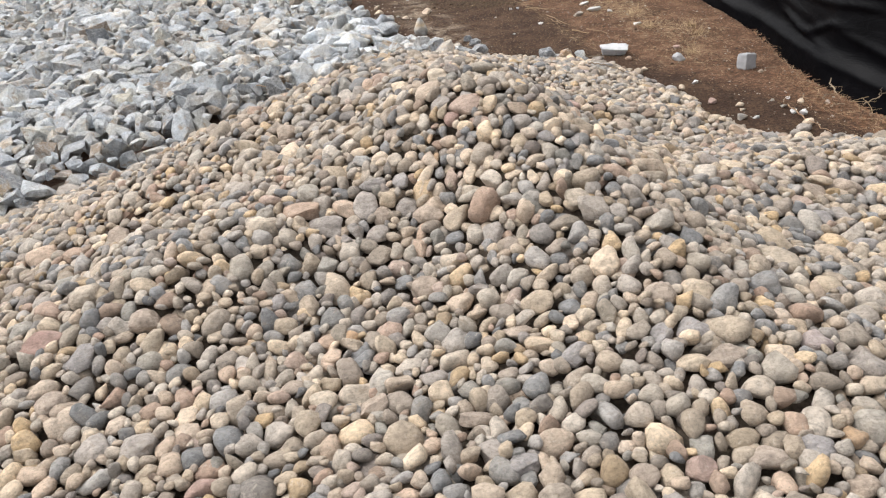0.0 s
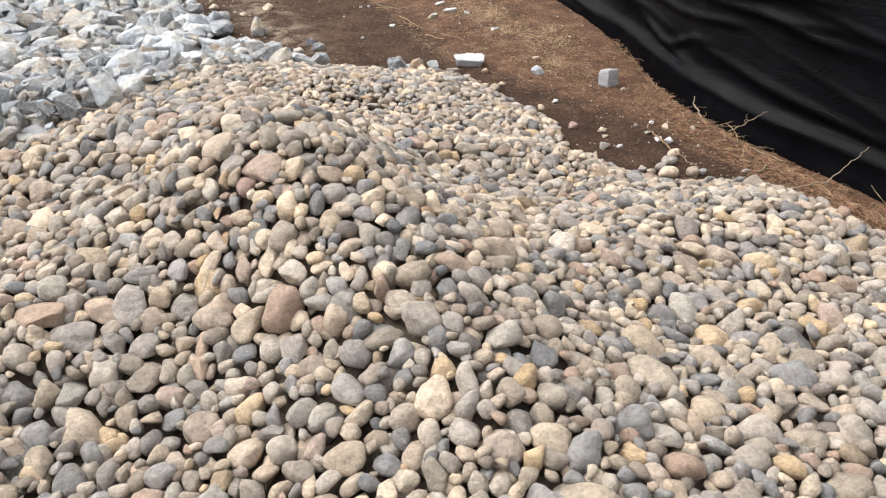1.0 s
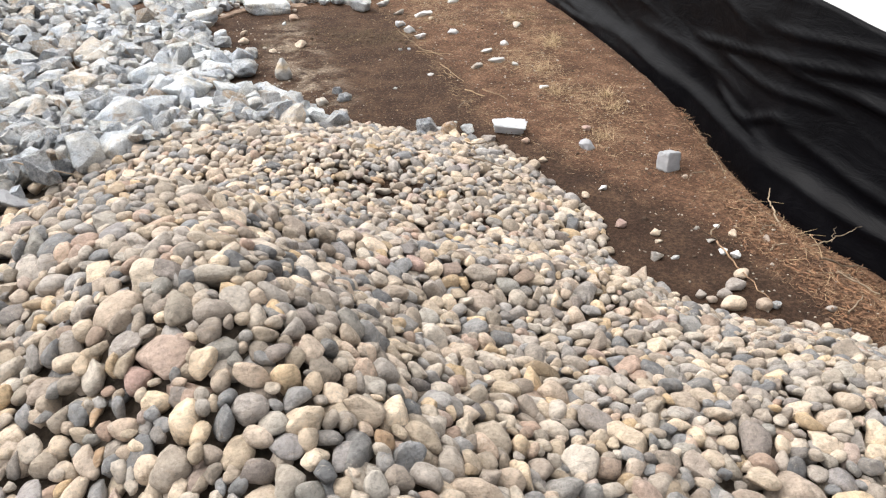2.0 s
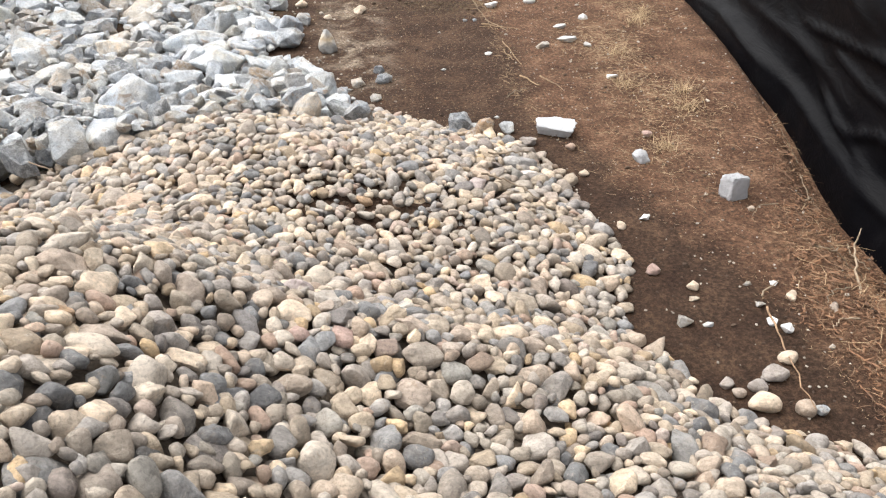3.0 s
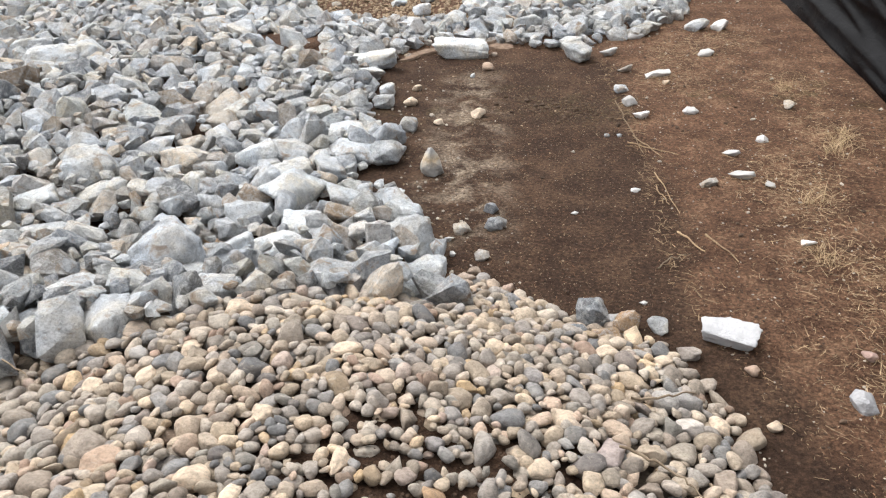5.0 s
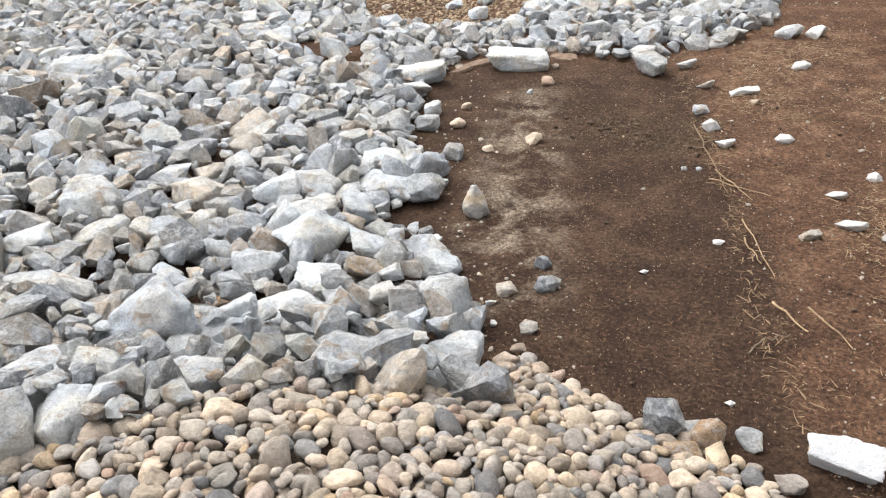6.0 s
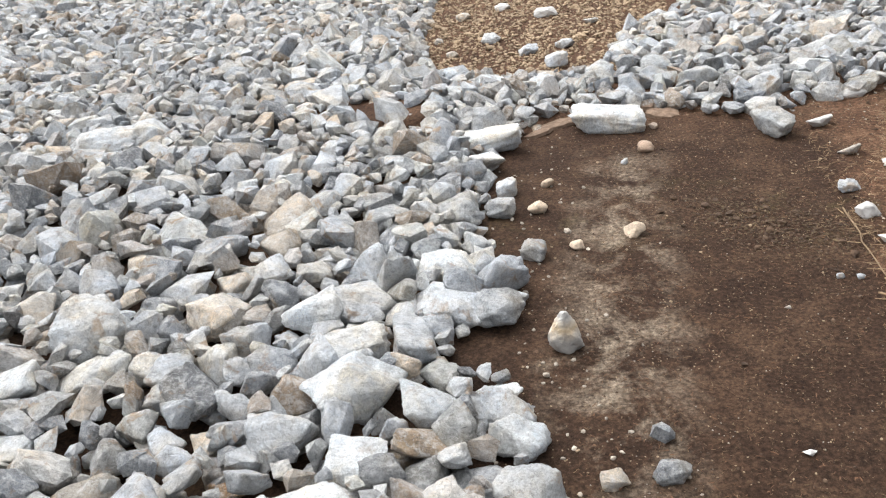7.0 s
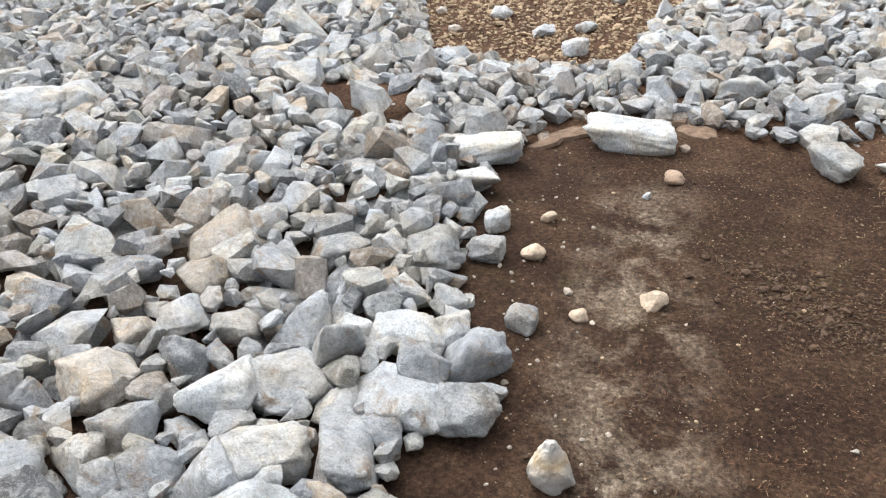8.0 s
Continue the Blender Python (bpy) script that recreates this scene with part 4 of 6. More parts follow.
lay_rock(-1.94, 6.36, 0.120, 0.113, 0.077, 177, WARM_ROCK)
lay_rock(-1.44, 5.97, 0.158, 0.084, 0.061, 34, PALE_ROCK)
lay_rock(-1.12, 6.37, 0.116, 0.112, 0.083, 46, WARM_ROCK)
lay_rock(-0.93, 6.22, 0.101, 0.096, 0.073, 100, GREY_ROCK)
lay_rock(-1.24, 6.05, 0.103, 0.076, 0.055, 10, GREY_ROCK)
lay_rock(-0.59, 5.73, 0.115, 0.108, 0.084, 33, GREY_ROCK)
lay_rock(-0.83, 5.70, 0.073, 0.071, 0.054, 10, WARM_ROCK)
lay_rock(-0.31, 5.63, 0.096, 0.089, 0.070, 10, PALE_ROCK)
lay_rock(-0.11, 5.61, 0.078, 0.074, 0.059, 10, DARK_ROCK)
lay_rock(0.08, 5.63, 0.072, 0.055, 0.044, 21, DARK_ROCK)
lay_rock(-0.02, 5.36, 0.083, 0.072, 0.057, 169, GREY_ROCK)
lay_rock(-0.72, 5.37, 0.113, 0.074, 0.059, 168, GREY_ROCK)
lay_rock(-0.52, 5.33, 0.076, 0.071, 0.057, 10, PALE_ROCK)
lay_rock(-0.35, 7.28, 0.122, 0.107, 0.072, 10, PALE_ROCK)
lay_rock(-0.65, 7.53, 0.183, 0.058, 0.038, 10, WARM_ROCK)
lay_rock(-1.13, 7.18, 0.161, 0.129, 0.089, 42, WARM_ROCK)
lay_rock(-2.72, 8.15, 0.225, 0.207, 0.127, 24, GREY_ROCK)
lay_rock(-2.50, 8.22, 0.178, 0.164, 0.116, 65, GREY_ROCK)
lay_rock(-2.39, 8.48, 0.230, 0.107, 0.070, 150, GREY_ROCK)
lay_rock(-0.69, 5.52, 0.064, 0.045, 0.036, 27, RUST_ROCK)
lay_rock(-0.67, 7.20, 0.131, 0.107, 0.072, 10, GREY_ROCK)
lay_rock(-0.18, 6.84, 0.089, 0.084, 0.059, 10, GREY_ROCK)
lay_rock(-1.72, 5.88, 0.115, 0.105, 0.075, 22, PALE_ROCK)
lay_rock(-1.52, 5.58, 0.118, 0.078, 0.058, 10, PALE_ROCK)
lay_rock(-0.38, 6.42, 0.088, 0.062, 0.050, 86, GREY_ROCK)
lay_rock(-0.76, 6.24, 0.095, 0.059, 0.047, 126, GREY_ROCK)
lay_rock(-0.78, 6.08, 0.098, 0.082, 0.066, 26, GREY_ROCK)
lay_rock(-0.99, 6.06, 0.093, 0.083, 0.066, 16, GREY_ROCK)
lay_rock(-0.51, 6.19, 0.142, 0.094, 0.075, 16, PALE_ROCK)
lay_rock(-0.29, 6.18, 0.091, 0.075, 0.060, 16, GREY_ROCK)
lay_rock(-1.12, 6.00, 0.081, 0.078, 0.062, 106, GREY_ROCK)
lay_rock(-0.32, 8.15, 0.177, 0.096, 0.069, 6, PALE_ROCK)
lay_rock(-0.30, 7.84, 0.102, 0.083, 0.064, 51, PALE_ROCK)
lay_rock(-0.81, 7.86, 0.114, 0.084, 0.061, 28, GREY_ROCK)
lay_rock(-0.52, 7.77, 0.085, 0.081, 0.063, 61, PALE_ROCK)
lay_rock(-0.15, 7.36, 0.074, 0.059, 0.047, 5, GREY_ROCK)
lay_rock(-0.15, 7.58, 0.062, 0.056, 0.045, 106, GREY_ROCK)
lay_rock(-0.48, 6.78, 0.088, 0.069, 0.055, 16, PALE_ROCK)
lay_rock(-0.28, 6.77, 0.127, 0.080, 0.064, 175, PALE_ROCK)
lay_rock(-0.33, 7.00, 0.073, 0.063, 0.050, 5, WARM_ROCK)
lay_rock(-0.20, 7.02, 0.067, 0.062, 0.050, 16, PALE_ROCK)
lay_rock(-0.16, 6.94, 0.056, 0.040, 0.032, 27, PALE_ROCK)
lay_rock(-0.10, 6.82, 0.046, 0.043, 0.035, 106, GREY_ROCK)
lay_rock(-0.23, 7.16, 0.055, 0.039, 0.031, 16, GREY_ROCK)
lay_rock(-0.79, 6.90, 0.135, 0.060, 0.048, 10, GREY_ROCK)
lay_rock(-1.08, 6.90, 0.125, 0.117, 0.092, 16, WARM_ROCK)
lay_rock(-1.38, 6.92, 0.143, 0.089, 0.068, 16, GREY_ROCK)
lay_rock(-1.12, 7.37, 0.117, 0.082, 0.062, 16, WARM_ROCK)
lay_rock(-0.68, 7.36, 0.099, 0.057, 0.044, 16, GREY_ROCK)
lay_rock(-1.85, 9.07, 0.212, 0.123, 0.077, 23, WARM_ROCK)
lay_rock(-1.15, 6.63, 0.109, 0.087, 0.070, 16, WARM_ROCK)
lay_rock(-0.97, 6.56, 0.087, 0.060, 0.048, 53, PALE_ROCK)
lay_rock(-0.86, 6.77, 0.108, 0.053, 0.042, 27, GREY_ROCK)
lay_rock(-1.67, 6.76, 0.090, 0.085, 0.065, 16, WARM_ROCK)
lay_rock(-1.41, 6.43, 0.081, 0.078, 0.062, 16, GREY_ROCK)
lay_rock(-1.15, 6.50, 0.078, 0.052, 0.042, 16, DARK_ROCK)
lay_rock(-0.98, 8.20, 0.122, 0.056, 0.045, 98, GREY_ROCK)
lay_rock(-0.79, 8.28, 0.100, 0.074, 0.059, 81, GREY_ROCK)
lay_rock(-1.53, 7.89, 0.098, 0.094, 0.067, 177, GREY_ROCK)
lay_rock(-1.45, 8.16, 0.129, 0.102, 0.069, 16, GREY_ROCK)
lay_rock(-0.03, 6.48, 0.105, 0.081, 0.065, 16, DARK_ROCK)
lay_rock(0.02, 6.61, 0.055, 0.038, 0.031, 6, GREY_ROCK)
lay_rock(-1.02, 5.04, 0.147, 0.138, 0.110, 94, GREY_ROCK)
lay_rock(-0.77, 5.17, 0.135, 0.131, 0.104, 49, GREY_ROCK)
lay_rock(-1.31, 4.98, 0.121, 0.096, 0.071, 4, GREY_ROCK)
lay_rock(-0.57, 5.09, 0.140, 0.111, 0.084, 4, PALE_ROCK)
lay_rock(1.51, 9.10, 0.154, 0.098, 0.057, 37, PALE_ROCK)
lay_rock(0.84, 9.06, 0.154, 0.129, 0.074, 23, PALE_ROCK)
lay_rock(0.22, 9.30, 0.114, 0.112, 0.064, 106, PALE_ROCK)
lay_rock(0.85, 8.75, 0.103, 0.059, 0.035, 2, DARK_ROCK)
lay_rock(1.01, 8.60, 0.078, 0.058, 0.034, 16, DARK_ROCK)
lay_rock(1.16, 9.14, 0.111, 0.094, 0.063, 106, GREY_ROCK)
lay_rock(1.67, 9.86, 0.125, 0.116, 0.065, 16, WARM_ROCK)
lay_rock(1.80, 9.45, 0.118, 0.110, 0.061, 16, PALE_ROCK)
lay_rock(0.59, 9.37, 0.104, 0.097, 0.059, 106, PALE_ROCK)
lay_rock(-0.09, 9.70, 0.099, 0.086, 0.055, 106, GREY_ROCK)
lay_rock(-0.14, 9.15, 0.099, 0.086, 0.050, 43, GREY_ROCK)
lay_rock(-0.48, 9.17, 0.129, 0.112, 0.064, 30, PALE_ROCK)
lay_rock(0.36, 9.81, 0.104, 0.101, 0.056, 16, GREY_ROCK)
lay_rock(0.71, 9.83, 0.105, 0.089, 0.049, 16, PALE_ROCK)
lay_rock(1.08, 9.80, 0.105, 0.101, 0.056, 16, WARM_ROCK)

gx, gy = np.meshgrid(bed.xs, bed.ys, indexing="ij")
ON_ROCKS = within(ROCK_EDGE, gx, gy) & (np.hypot((gx + 1.08) / 0.3, (gy - 8.6) / 0.15) > 1)
bed.pave(rrng, [(0.01, 1.0, 0.2), (0.02, 0.9, 0.3), (0.04, 0.7, 0.35)], rock_size, ON_ROCKS & (gy > 4.4) & (gy < 11) & (gx > -5), depth=0.075, sink=0.5, tilt=30)
bed.pave(rrng, [(0.006, 1.1, 0.1), (0.01, 1.0, 0.18), (0.02, 0.95, 0.27), (0.04, 0.8, 0.33), (0.08, 0.6, 0.36), (0.1, 0.42, 0.36)],
         rock_size, ON_ROCKS, sink=0.45, tilt=27)
bed.stones = bed.shown(0.02)
RO = (-1.5, 7.0, 0.0)
riprap = thing("rock_pile", RO, "spread of angular blue-grey crushed rock over soil", "rock pile")
gx, gy = np.meshgrid(np.arange(-11, 2.6, 0.1), np.arange(2.2, 14.6, 0.1), indexing="ij")
core_z = np.where(within(ROCK_EDGE, gx, gy), rock_start(gx, gy) - 0.012, -0.2)
core_z = np.where(np.hypot((gx + 1.08) / 0.45, (gy - 8.6) / 0.28) < 1, rock_top(gx, gy) - 0.03, core_z)
core = new("core", quick_mesh("core", np.stack([gx - RO[0], gy - RO[1], core_z], -1).reshape(-1, 3), None, SOIL, True, grid_faces(*gx.shape)))
tagged(under(core, riprap), "dark soil between the rocks")
rest = pick_parts(bed.stones, riprap, RO, "rock", ROCK, lambda s: math.hypot(s[0] + 0.5, s[1] - 6.1) - (100 if s[5] else 0), rrng)
loose = joined("crushed_stone_bed", rest, ROCKS, ROCK, RO, rrng, lambda x, y, half: 3 if x > -2.3 and y < 8.4 and half[0] > 0.05 else 2, (2, 3))
tagged(under(loose, riprap), kind="stuff")

# ---- the black sheeting ----


def tarp_sheet():
    ys = np.arange(-3, 13.01, 0.033)
    vs = np.linspace(0, 1, 76)
    y, v = np.meshgrid(ys, vs, indexing="ij")
    foot = land(tarp_foot(y), y)
    top = np.interp(y, [-3, 3.0, 4.2, 6, 13], [0.7, 0.72, 0.86, 1.0, 1.0]) + 0.02 * field_noise(y, v * 0, 0.4, 31)
    rise = np.clip(v / 0.75, 0, 1)
    over = np.clip((v - 0.75) / 0.25, 0, 1)
    z = foot - 0.03 + (top - foot) * rise - 0.9 * over ** 1.6 * (top - foot)
    x = tarp_foot(y) + 0.08 * smooth01(rise / 0.3) + 0.09 * rise + 0.5 * over
    slack = np.zeros(y.shape)
    trng = np.random.default_rng(8)
    for _ in range(52):
        y0, z0 = trng.uniform(-1, 11), trng.uniform(-0.05, 0.95)
        slope, bow = trng.uniform(-0.02, 0.24), trng.uniform(-0.06, 0.1)
        long, wide = trng.uniform(0.3, 1.3), trng.uniform(0.012, 0.04)
        line = z0 + slope * (y - y0) + bow * (y - y0) ** 2
        slack += trng.uniform(0.010, 0.034) * np.exp(-np.abs((z - line) / wide) ** 1.3 - ((y - y0) / long) ** 2)
    # the long fold that climbs away from the foot
    hem = np.interp(y, [3.0, 3.4, 4.2, 5.2, 6.1, 6.8, 9], [-0.1, -0.1, -0.06, -0.01, 0.09, 0.12, 0.2])
    for ys0, zs0, deep, wide in (((3.4, 4.5, 5.3), (0.6, 0.45, 0.34), 0.035, 0.02), ((4.0, 4.45, 4.9), (0.33, 0.29, 0.31), 0.03, 0.018),
                                 ((4.25, 4.5, 4.6, 4.9), (0.17, 0.06, 0.04, 0.10), 0.035, 0.016), ((3.7, 4.4), (0.69, 0.62), 0.03, 0.018)):
        line = np.interp(y, ys0, zs0)
        ends = smooth01((y - ys0[0] + 0.25) / 0.3) * smooth01((ys0[-1] + 0.25 - y) / 0.3)
        slack += deep * ends * np.exp(-np.abs((z - line) / wide) ** 1.2)
    slack += 0.03 * np.exp(-np.abs((z - hem) / 0.018)) + 0.045 * smooth01((hem - z) / 0.03) * np.exp(-(hem - z) / 0.15)
    slack += 0.03 * field_noise(y, z * 2.5, 0.35, 33) + 0.006 * field_noise(y, z, 0.08, 34)
    x = x - slack * np.clip(1 - over, 0.2, 1)
    ob = new("black_sheeting", quick_mesh("black_sheeting", np.stack([x, y, z], -1).reshape(-1, 3), None, TARP, True, grid_faces(*y.shape)))
    thick = ob.modifiers.new("thickness", "SOLIDIFY")
    thick.thickness = 0.003
    return tagged(ob, "black plastic sheeting with long folds hanging upright beside the soil", "tarp", kind="structure")


tarp_sheet()
bm = bmesh.new()
bmesh.ops.create_cube(bm, size=1, matrix=Matrix.Translation((29, 10, 0.02)) @ Matrix.Diagonal((50, 80, 0.1, 1)))
me = bpy.data.meshes.new("pavement")
bm.to_mesh(me)
bm.free()
me.materials.append(PAVING)
tagged(new("pavement", me), "light grey paving behind the black sheeting", "pavement", kind="structure")

# ---- stones lying by themselves on the soil ----
lrng = np.random.default_rng(77)


def lone_stone(kind, x, y, a, b, c, yaw, mat, label):
    half, rot = 0.88 * np.array([a, b, c * (1.0 if kind == "cobble" else 1.05)]), yawed(lrng, yaw, 7)
    z = float(land(np.array(x), np.array(y))) + 0.62 * half[2]
    if kind == "rock" and a > 0.045:
        mesh = toned_mesh("block", mat, 2 + int(lrng.integers(6)))
    else:
        mesh = toned_mesh(kind, mat, int(lrng.integers(30)))
    ob = new(kind, mesh)
    ob.matrix_basis = stone_pose(x, y, z, half, rot)
    return tagged(ob, label, "stone" if kind == "cobble" else "rock", "stones scattered on the soil")


def broken_block(x, y, half, yaw, pick, mat, label):
    z = float(land(np.array(x), np.array(y))) + 0.8 * half[2]
    ob = new("rock", toned_mesh("block", mat, pick))
    ob.matrix_basis = stone_pose(x, y, z, np.array(half), yawed(lrng, yaw, 5))
    return tagged(ob, label, "rock", "stones scattered on the soil")


def standing_rock():
    """A blunt cone of grey rock with a stained band below its tip."""
    v, f = BALLS[4]
    v = v.copy()
    for k in range(13):
        n = np.array([math.cos(k * 2.4), math.sin(k * 2.4), -0.1 + 0.06 * k])
        n /= np.linalg.norm(n)
        v -= np.clip(v @ n - (0.62 + 0.05 * (k % 3)), 0, None)[:, None] * n
    v = filled(v)
    v[:, :2] *= (0.9 - 0.16 * v[:, 2:3] - 0.2 * np.clip(v[:, 2:3], 0, 1) ** 2)
    v[:, 0] += 0.16 * v[:, 2] ** 2 - 0.1 * v[:, 2]
    v *= 1 + lumps(v, 4, 2.2, 0.16)[:, None] + lumps(v, 9, 6.0, 0.07)[:, None]
    m, nt, bsdf = material("banded_rock", 0.8)
    sep = nt.nodes.new("ShaderNodeSeparateXYZ")
    nt.links.new(nt.nodes.new("ShaderNodeTexCoord").outputs["Object"], sep.inputs[0])
    level = math_node(nt, "ADD", sep.outputs[2], math_node(nt, "MULTIPLY", math_node(nt, "SUBTRACT", noise_tex(nt, 22, 5, 0.7), 0.5), 0.75))
    tone = ramp(nt, math_node(nt, "ADD", math_node(nt, "MULTIPLY", level, 0.5), 0.5), [
        (0.40, (0.36, 0.35, 0.33)), (0.52, (0.56, 0.50, 0.42)), (0.64, (0.58, 0.46, 0.31)), (0.76, (0.60, 0.53, 0.43)), (0.9, (0.48, 0.47, 0.45))])
    tone = mix(nt, 0.8, tone, grey_ramp(nt, noise_tex(nt, 60, 6, 0.72), [(0.28, 0.66), (0.5, 1.0), (0.75, 1.25)]), "MULTIPLY")
    nt.links.new(tone, bsdf.inputs["Base Color"])
    bump(nt, bsdf, noise_tex(nt, 70, 5, 0.75), 0.5, 0.008)
    ob = new("rock", quick_mesh("rock", v, f, m, False))
    ob.matrix_basis = pose(0.228, 6.33, 0.068, 4, -5, 20) @ Matrix.Diagonal((0.060, 0.052, 0.086, 1))
    return tagged(ob, "blunt grey rock with an orange stained band standing on soil", "rock", "stones scattered on the soil")


standing_rock()
lone_stone("rock", 0.95, 4.98, 0.070, 0.060, 0.060, 10, DARK_ROCK, "dark grey angular rock lying beside the cobbles")
lone_stone("rock", 1.08, 4.92, 0.065, 0.060, 0.055, 40, RUST_ROCK, "rusty brown stained rock lying beside the cobbles")
lone_stone("rock", 0.05, 6.98, 0.066, 0.066, 0.051, 162, GREY_ROCK, "angular blue-grey rock lying on dark bare soil")
lone_stone("cobble", 0.02, 7.40, 0.054, 0.049, 0.035, 16, CREAM, "rounded cream-coloured cobble lying on dark bare soil")
lone_stone("cobble", 0.04, 7.67, 0.039, 0.038, 0.028, 106, CREAM, "rounded cream-coloured cobble lying on dark bare soil")
lone_stone("cobble", 0.47, 7.17, 0.054, 0.048, 0.035, 16, CREAM, "rounded cream-coloured cobble lying on dark bare soil")
lone_stone("cobble", 0.23, 7.05, 0.037, 0.031, 0.024, 33, CREAM, "rounded cream-coloured cobble lying on dark bare soil")
lone_stone("cobble", 0.52, 8.09, 0.052, 0.050, 0.036, 106, PEACH, "rounded peach-coloured cobble lying on dark bare soil")
lone_stone("cobble", 0.56, 8.41, 0.040, 0.025, 0.020, 106, TAN, "rounded tan cobble lying on dark bare soil")
lone_stone("rock", 0.41, 7.93, 0.025, 0.024, 0.017, 106, GREY_ROCK, "angular blue-grey rock lying on dark bare soil")
lone_stone("rock", 0.58, 5.74, 0.065, 0.044, 0.035, 16, GREY_ROCK, "angular blue-grey rock lying on dark bare soil")
lone_stone("rock", 0.56, 5.90, 0.045, 0.041, 0.033, 16, DARK_ROCK, "dark grey angular rock lying on dark bare soil")
lone_stone("rock", 0.42, 5.69, 0.046, 0.035, 0.028, 36, WARM_ROCK, "tan angular rock lying on dark bare soil")
broken_block(0.31, 8.42, (0.22, 0.10, 0.066), -8, 8, PALE_ROCK, "long pale grey rock slab lying on dark bare soil")
lone_stone("cobble", -0.08, 5.90, 0.035, 0.032, 0.026, 16, TAN, "rounded tan cobble lying on dark bare soil")
lone_stone("rock", 1.39, 7.54, 0.056, 0.039, 0.027, 16, GREY_ROCK, "angular blue-grey rock lying on straw-littered reddish soil")
lone_stone("rock", 1.41, 7.29, 0.052, 0.051, 0.038, 106, CHIP, "pale angular rock chip lying on straw-littered reddish soil")
broken_block(1.18, 8.28, (0.115, 0.085, 0.06), 130, 9, PALE_ROCK, "pale blocky rock lying on dark bare soil")
lone_stone("rock", 1.40, 8.29, 0.076, 0.057, 0.038, 16, CHIP, "pale angular rock chip lying on straw-littered reddish soil")
lone_stone("rock", 1.47, 7.92, 0.065, 0.040, 0.027, 16, WARM_ROCK, "tan angular rock lying on straw-littered reddish soil")
lone_stone("rock", 1.65, 8.73, 0.090, 0.050, 0.032, 16, CHIP, "pale angular rock chip lying on straw-littered reddish soil")
lone_stone("rock", 1.22, 6.81, 0.021, 0.016, 0.012, 16, GREY_ROCK, "angular blue-grey rock lying on dark bare soil")
lone_stone("rock", 1.29, 6.81, 0.018, 0.014, 0.010, 16, GREY_ROCK, "angular blue-grey rock lying on dark bare soil")
lone_stone("rock", 1.01, 6.61, 0.013, 0.010, 0.008, 16, WARM_ROCK, "tan angular rock lying on dark bare soil")
lone_stone("rock", 0.96, 5.85, 0.023, 0.013, 0.010, 16, CHIP, "pale angular rock chip lying on dark bare soil")
lone_stone("cobble", -0.26, 7.50, 0.038, 0.036, 0.027, 106, TAN, "rounded tan cobble lying on dark bare soil")
lone_stone("rock", -1.42, 11.06, 0.134, 0.095, 0.058, 30, WARM_ROCK, "tan angular rock lying on dark bare soil")
lone_stone("rock", -0.68, 10.39, 0.094, 0.082, 0.050, 16, GREY_ROCK, "angular blue-grey rock lying on dark bare soil")
lone_stone("rock", -0.32, 11.14, 0.116, 0.075, 0.046, 16, CHIP, "pale angular rock chip lying on dark bare soil")
lone_stone("rock", -0.07, 10.16, 0.085, 0.065, 0.040, 16, GREY_ROCK, "angular blue-grey rock lying on dark bare soil")
lone_stone("rock", -1.06, 11.20, 0.079, 0.069, 0.042, 16, WARM_ROCK, "tan angular rock lying on dark bare soil")
lone_stone("rock", -0.74, 11.45, 0.081, 0.063, 0.038, 16, CHIP, "pale angular rock chip lying on dark bare soil")
lone_stone("rock", 0.09, 10.80, 0.074, 0.050, 0.030, 16, CHIP, "pale angular rock chip lying on dark bare soil")
lone_stone("rock", -0.34, 10.04, 0.089, 0.077, 0.047, 16, GREY_ROCK, "angular blue-grey rock lying on dark bare soil")
lone_stone("rock", -0.92, 10.01, 0.054, 0.052, 0.032, 16, WARM_ROCK, "tan angular rock lying on dark bare soil")
lone_stone("rock", -1.13, 10.45, 0.049, 0.048, 0.030, 106, WARM_ROCK, "tan angular rock lying on dark bare soil")
lone_stone("rock", 1.67, 7.82, 0.103, 0.045, 0.029, 9, CHIP, "pale angular rock chip lying on straw-littered reddish soil")
lone_stone("cobble", 1.70, 7.65, 0.034, 0.025, 0.020, 99, CREAM, "rounded cream-coloured cobble lying on straw-littered reddish soil")
lone_stone("rock", 1.40, 7.58, 0.045, 0.033, 0.021, 9, GREY_ROCK, "angular blue-grey rock lying on straw-littered reddish soil")
lone_stone("rock", 1.45, 7.05, 0.057, 0.049, 0.033, 9, CHIP, "pale angular rock chip lying on straw-littered reddish soil")
lone_stone("rock", 1.75, 7.10, 0.058, 0.038, 0.026, 9, CHIP, "pale angular rock chip lying on straw-littered reddish soil")
lone_stone("rock", 2.09, 8.26, 0.072, 0.051, 0.032, 9, CHIP, "pale angular rock chip lying on straw-littered reddish soil")
lone_stone("rock", 2.17, 8.94, 0.112, 0.084, 0.051, 9, GREY_ROCK, "angular blue-grey rock lying on straw-littered reddish soil")
lone_stone("rock", 2.34, 8.92, 0.081, 0.078, 0.047, 9, CHIP, "pale angular rock chip lying on straw-littered reddish soil")
lone_stone("rock", 1.84, 6.48, 0.054, 0.027, 0.020, 159, CHIP, "pale angular rock chip lying on straw-littered reddish soil")
lone_stone("rock", 1.64, 6.12, 0.052, 0.034, 0.025, 9, WARM_ROCK, "tan angular rock lying on straw-littered reddish soil")
lone_stone("rock", 1.82, 6.19, 0.076, 0.035, 0.026, 171, CHIP, "pale angular rock chip lying on straw-littered reddish soil")
